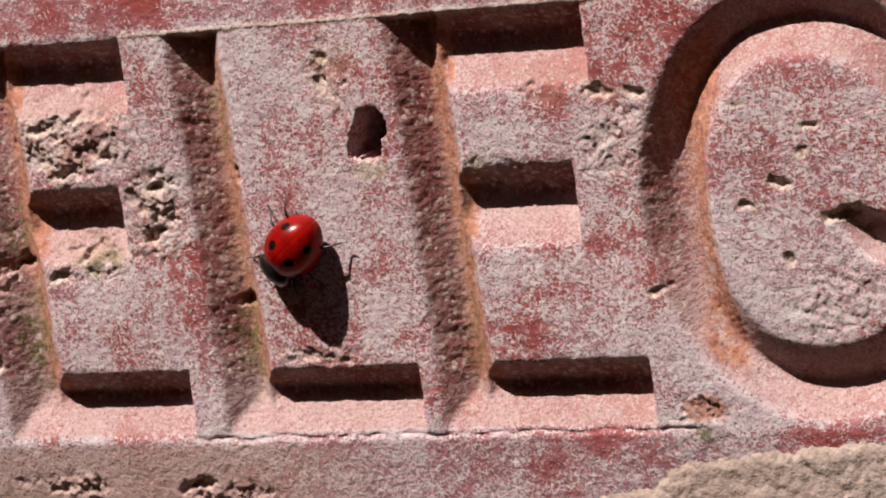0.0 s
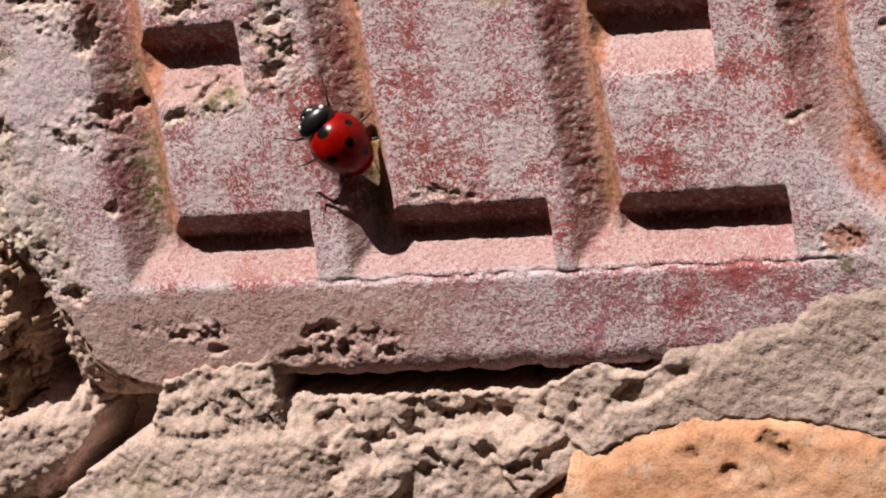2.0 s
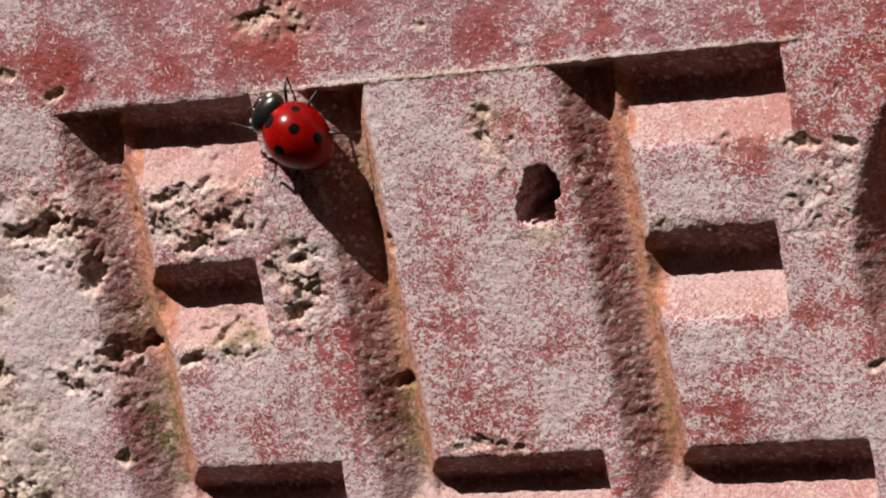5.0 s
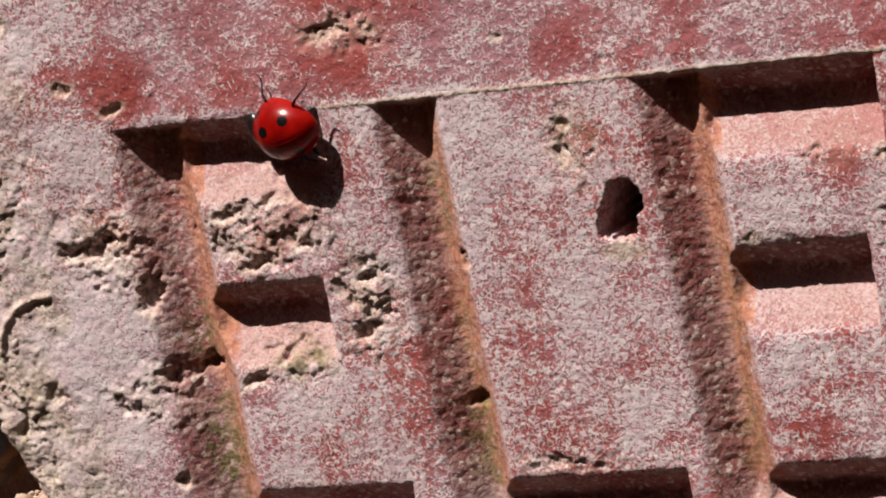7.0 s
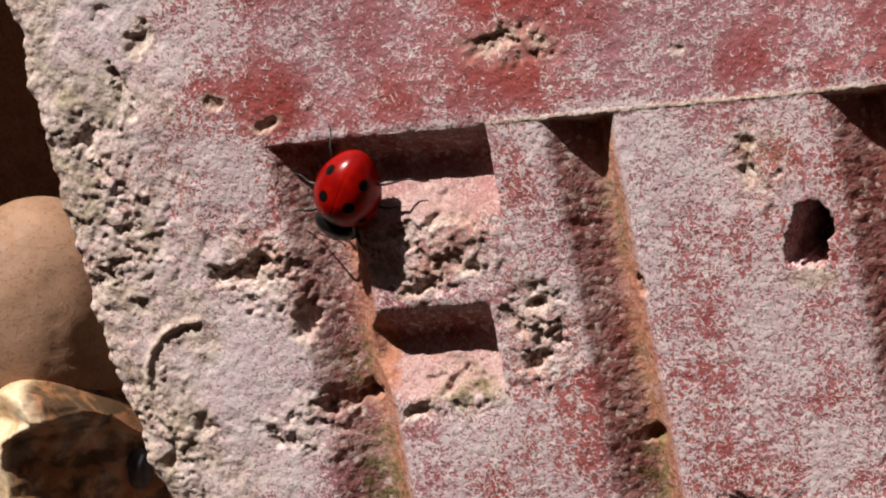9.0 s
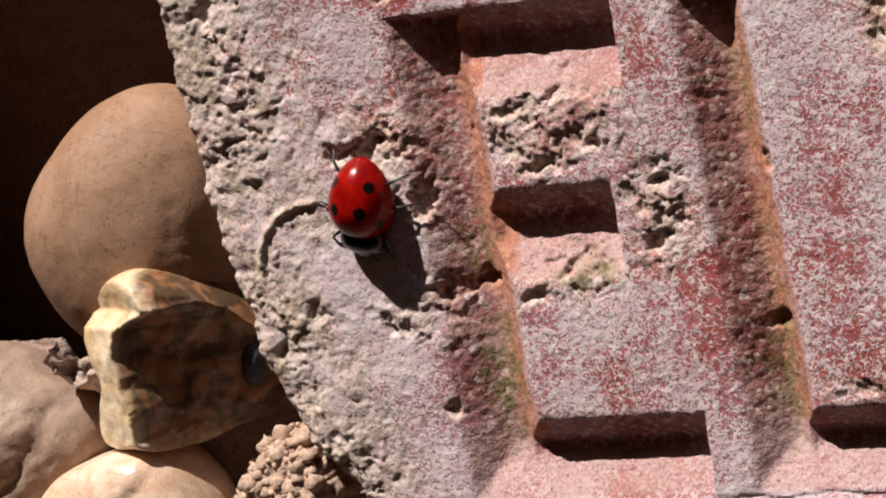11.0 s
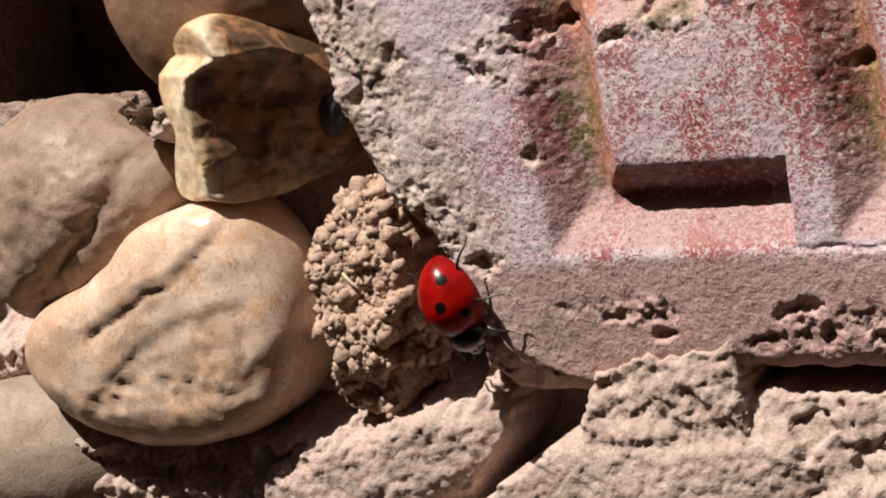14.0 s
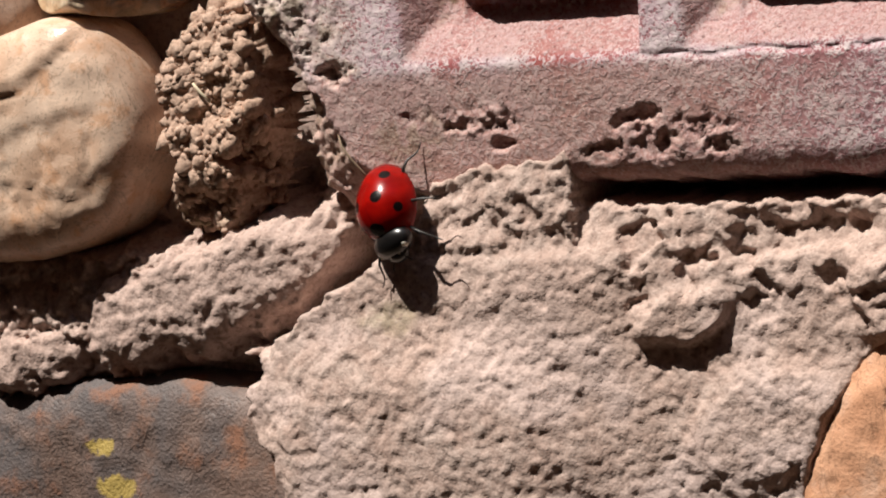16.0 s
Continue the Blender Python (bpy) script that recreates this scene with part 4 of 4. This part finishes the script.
# three blocks out of view, added to cut sky light and deepen shadows
block("sky_blocker_front", -1500, 1500, -1500, -1300, -420, 2100, BACK, "unseen block added opposite to hold back sky light")
block("sky_blocker_west", -1500, -1300, -1300, 120, -420, 2100, BACK, "unseen block added at the side to hold back sky light")
block("sky_blocker_east", 1300, 1500, -1300, 120, -420, 2100, BACK, "unseen block added at the side to hold back sky light")
block("wall_back", -1300, 1300, 30, 120, -420, 1500, CORE, "dark earth core of the rubble wall")
# upper wall is out of view, added to close the wall and shade the recess
block("wall_top", -1300, 1300, 1, 29.5, 60, 1500, EARTH, "plain unseen earth and rubble wall added above the tile, shading the recess")
block("wall_low", -1300, 1300, 1, 29.5, -420, -41.5, MORTAR, "plain mortared wall below the stones")
block("wall_west", -1300, -101, 1, 29.5, -41, 59.5, EARTH, "plain rubble wall beside the stones")
block("wall_east", 79, 1300, 1, 29.5, -41, 59.5, EARTH, "plain rubble wall beyond the tile")
ground_mesh = bmesh.new()
bmesh.ops.create_grid(ground_mesh, x_segments=40, y_segments=40, size=60.0)
for v in ground_mesh.verts:
    v.co.z = -0.42 + (0.004 * noise.noise(v.co * 0.7))
ground = tagged(part("ground", ground_mesh, GROUND, None), "bare brown garden soil before the wall", "ground", kind="structure")

# ---- the ladybird: its nose points along +y, its back along +z ----
WING = wing_material()
JET = plain_material("black_shell", (0.010, 0.009, 0.009), 0.3, 0.5, 0.4)
IVORY = plain_material("ivory_patch", (0.72, 0.68, 0.58), 0.4)
LIMB = plain_material("black_leg", (0.014, 0.011, 0.010), 0.42)


def dome(half, parent, name):
    """One wing case: a quarter of a high oval shell, drawn in towards the tail."""
    bm = bmesh.new()
    rows = []
    for i in range(25):
        lat = math.pi / 2 * i / 24
        row = []
        for j in range(33):
            lon = -math.pi / 2 + math.pi * j / 32
            x = math.cos(lon) * math.cos(lat)
            y = math.sin(lon) * math.cos(lat)
            z = math.sin(lat) ** 0.92
            tail = 1 - 0.16 * max(0.0, -y) ** 2
            gap = 0.003 if abs(x) < 0.02 else 0.0
            px = half * (x * 2.45 * tail + gap)
            py = y * (2.55 if y > 0 else 3.35) - 0.1
            pz = 0.55 + z * 2.72 * (1 - 0.10 * max(0.0, -y)) - 0.02 * math.exp(-((x * 2.6 / 0.05) ** 2))
            row.append(bm.verts.new((px * MM, py * MM, pz * MM)))
        rows.append(row)
    for a, b in zip(rows, rows[1:]):
        for j in range(32):
            bm.faces.new((a[j], a[j + 1], b[j + 1], b[j]))
    bmesh.ops.remove_doubles(bm, verts=bm.verts, dist=1e-6)
    rim = [e for e in bm.edges if e.is_boundary and all(v.co.z < 0.7 * MM for v in e.verts)]
    fold = bmesh.ops.extrude_edge_only(bm, edges=rim)
    for v in (g for g in fold["geom"] if isinstance(g, bmesh.types.BMVert)):
        v.co = Vector((v.co.x * 0.95, v.co.y * 0.96, v.co.z - (0.12 * MM if v.co.z < 1.0 * MM else 0.06 * MM)))
    return part(name, bm, WING, parent)


def oval(cx, cy, cz, rx, ry, rz, tilt=0.0):
    bm = bmesh.new()
    bmesh.ops.create_uvsphere(bm, u_segments=24, v_segments=16, radius=1.0)
    m = pose(cx * MM, cy * MM, cz * MM, tilt) @ Matrix.Diagonal((rx * MM, ry * MM, rz * MM, 1))
    bmesh.ops.transform(bm, matrix=m, verts=bm.verts)
    return bm


def limb(points, radii):
    """A jointed limb of tapering tubes."""
    bm = bmesh.new()
    rings = []
    for n, (p, r) in enumerate(zip(points, radii)):
        a, b = Vector(points[max(0, n - 1)]), Vector(points[min(len(points) - 1, n + 1)])
        way = (b - a).normalized()
        side = way.cross(Vector((0, 0, 1)))
        side = side.normalized() if side.length > 0.01 else Vector((1, 0, 0))
        up = side.cross(way)
        rings.append([bm.verts.new((Vector(p) + (side * math.cos(k * math.pi / 4) + up * math.sin(k * math.pi / 4)) * r) * MM) for k in range(8)])
    for a, b in zip(rings, rings[1:]):
        for k in range(8):
            bm.faces.new((a[k], a[(k + 1) % 8], b[(k + 1) % 8], b[k]))
    bm.faces.new(rings[0])
    bm.faces.new(rings[-1])
    return bm


ladybird = new("ladybird")
tagged(ladybird, "glossy scarlet ladybird with seven black spots, walking", "ladybird")
dome(-1, ladybird, "wing_case")
dome(1, ladybird, "wing_case")
part("underside", oval(0, -0.1, 0.75, 2.2, 2.7, 0.55), JET, ladybird)
pronotum = part("pronotum", oval(0, 2.5, 1.1, 1.72, 1.08, 0.95, -30), JET, ladybird, "black collar shield with ivory corners")
for side in (-1, 1):
    part("corner_patch", oval(side * 1.16, 2.92, 1.10, 0.28, 0.34, 0.42, -30), IVORY, pronotum, "ivory patch")
head = part("head", oval(0, 3.25, 0.75, 0.85, 0.62, 0.6, -30), JET, ladybird)
for side in (-1, 1):
    part("brow_spot", oval(side * 0.42, 3.42, 1.12, 0.15, 0.16, 0.12), IVORY, head, "ivory brow spot")
    part("eye", oval(side * 0.72, 3.36, 0.82, 0.2, 0.22, 0.22), JET, head)
    part("antenna", limb([(side * 0.5, 3.65, 0.75), (side * 0.72, 3.85, 0.75), (side * 0.9, 4.0, 0.62), (side * 0.98, 4.08, 0.55)], [0.04, 0.035, 0.045, 0.07]), LIMB, head)
legs = []
for hip, sweep in ((1.65, 50), (0.1, 0), (-1.3, -42)):
    for side in (-1, 1):
        c, s = math.cos(radians(sweep)) * side, math.sin(radians(sweep))
        pts = [(0, 0, 0)] + [(c * r, s * r, z) for r, z in ((1.3, 0.34), (1.85, 0.24), (2.5, -0.35), (2.75, -0.50), (3.15, -0.52), (3.35, -0.46))]
        leg = part("leg", limb(pts, [0.13, 0.13, 0.085, 0.065, 0.045, 0.04, 0.025]), LIMB, ladybird)
        legs.append((leg, Vector((side * 1.15, hip, 0.55)) * MM, side, len(legs)))

# seconds, place of the middle of its back (mm), heading (0 up, 90 towards +x), nose lift, lean
WALK = [
    (0.0, -9.18, -2.00, 14.30, -131, -6, 1), (0.5, -11.78, -1.75, 12.37, -131, -8, 4), (1.0, -15.05, -0.90, 10.50, -93, -46, 15), (1.5, -15.41, -0.80, 10.07, -99, -15, 6),
    (2.0, -16.84, -1.30, 9.10, -39, 24, 18), (2.5, -19.70, -1.80, 15.50, -4, 10, 10), (3.0, -17.30, -1.60, 20.80, 27, 5, 30), (3.5, -16.94, -1.40, 22.90, 18, 2, 25),
    (4.0, -16.84, -1.40, 24.52, 9, 6, 27), (4.2, -17.60, -1.40, 25.60, 1, 7, 25), (5.2, -20.20, -1.80, 29.66, -54, -2, 3), (6.5, -24.33, -1.50, 30.58, -87, -27, -12),
    (7.0, -26.56, -1.10, 31.14, -102, -26, -18), (7.5, -30.00, -0.90, 30.80, -93, -24, -18), (8.0, -30.47, -0.90, 31.10, -138, -20, -16), (9.2, -36.22, -1.50, 28.07, -149, -6, -5),
    (10.5, -43.11, -1.80, 23.06, -162, -4, -2), (11.0, -44.75, -1.80, 20.18, -167, -8, 1), (11.5, -46.24, -1.80, 16.40, -167, -10, 3), (12.0, -47.58, -1.80, 11.72, -170, -11, 6),
    (12.3, -48.32, -1.80, 8.32, -169, -12, 3), (12.5, -48.81, -1.80, 5.96, -169, -14, 3), (12.7, -49.91, -1.80, 4.00, -172, -20, 6), (13.0, -50.80, -1.65, 3.00, -172, -20, 10),
    (13.5, -50.10, -1.60, 0.89, -186, -8, 16), (14.0, -48.67, -1.60, -4.50, -196, -4, 14), (14.3, -47.99, -1.60, -6.60, -191, -7, 12), (15.0, -46.77, -1.50, -8.89, -195, -4, 13),
    (15.5, -44.40, -1.60, -10.75, -236, 11, 16), (16.0, -41.58, -1.90, -11.33, -204, 20, 12),
]


def crawl(x, y, z, heading, lift, lean):
    h = radians(heading)
    ahead, out = Vector((math.sin(h), 0, math.cos(h))), Vector((0, -1, 0))
    right = ahead.cross(out)
    turn = Matrix((right, ahead, out)).transposed().to_4x4() @ pose(0, 0, 0, lift, lean, 0)
    return Matrix.Translation(Vector((x, y, z)) * MM) @ turn @ Matrix.Translation((0, 0.45 * MM, -1.75 * MM))


def motions():
    walk(ladybird, [(t, crawl(*where)) for t, *where in WALK])
    for leg, hip, side, n in legs:
        beat = n % 2 if (n // 2) % 2 == 0 else 1 - n % 2
        rows = []
        for k in range(81):
            t = k * 0.2
            swing = 1 if (k + beat) % 2 else -1
            rows.append((t, Matrix.Translation(hip) @ pose(0, 0, 0, 0, -3 * side * swing, 11 * swing * side)))
        walk(leg, rows)


motions()
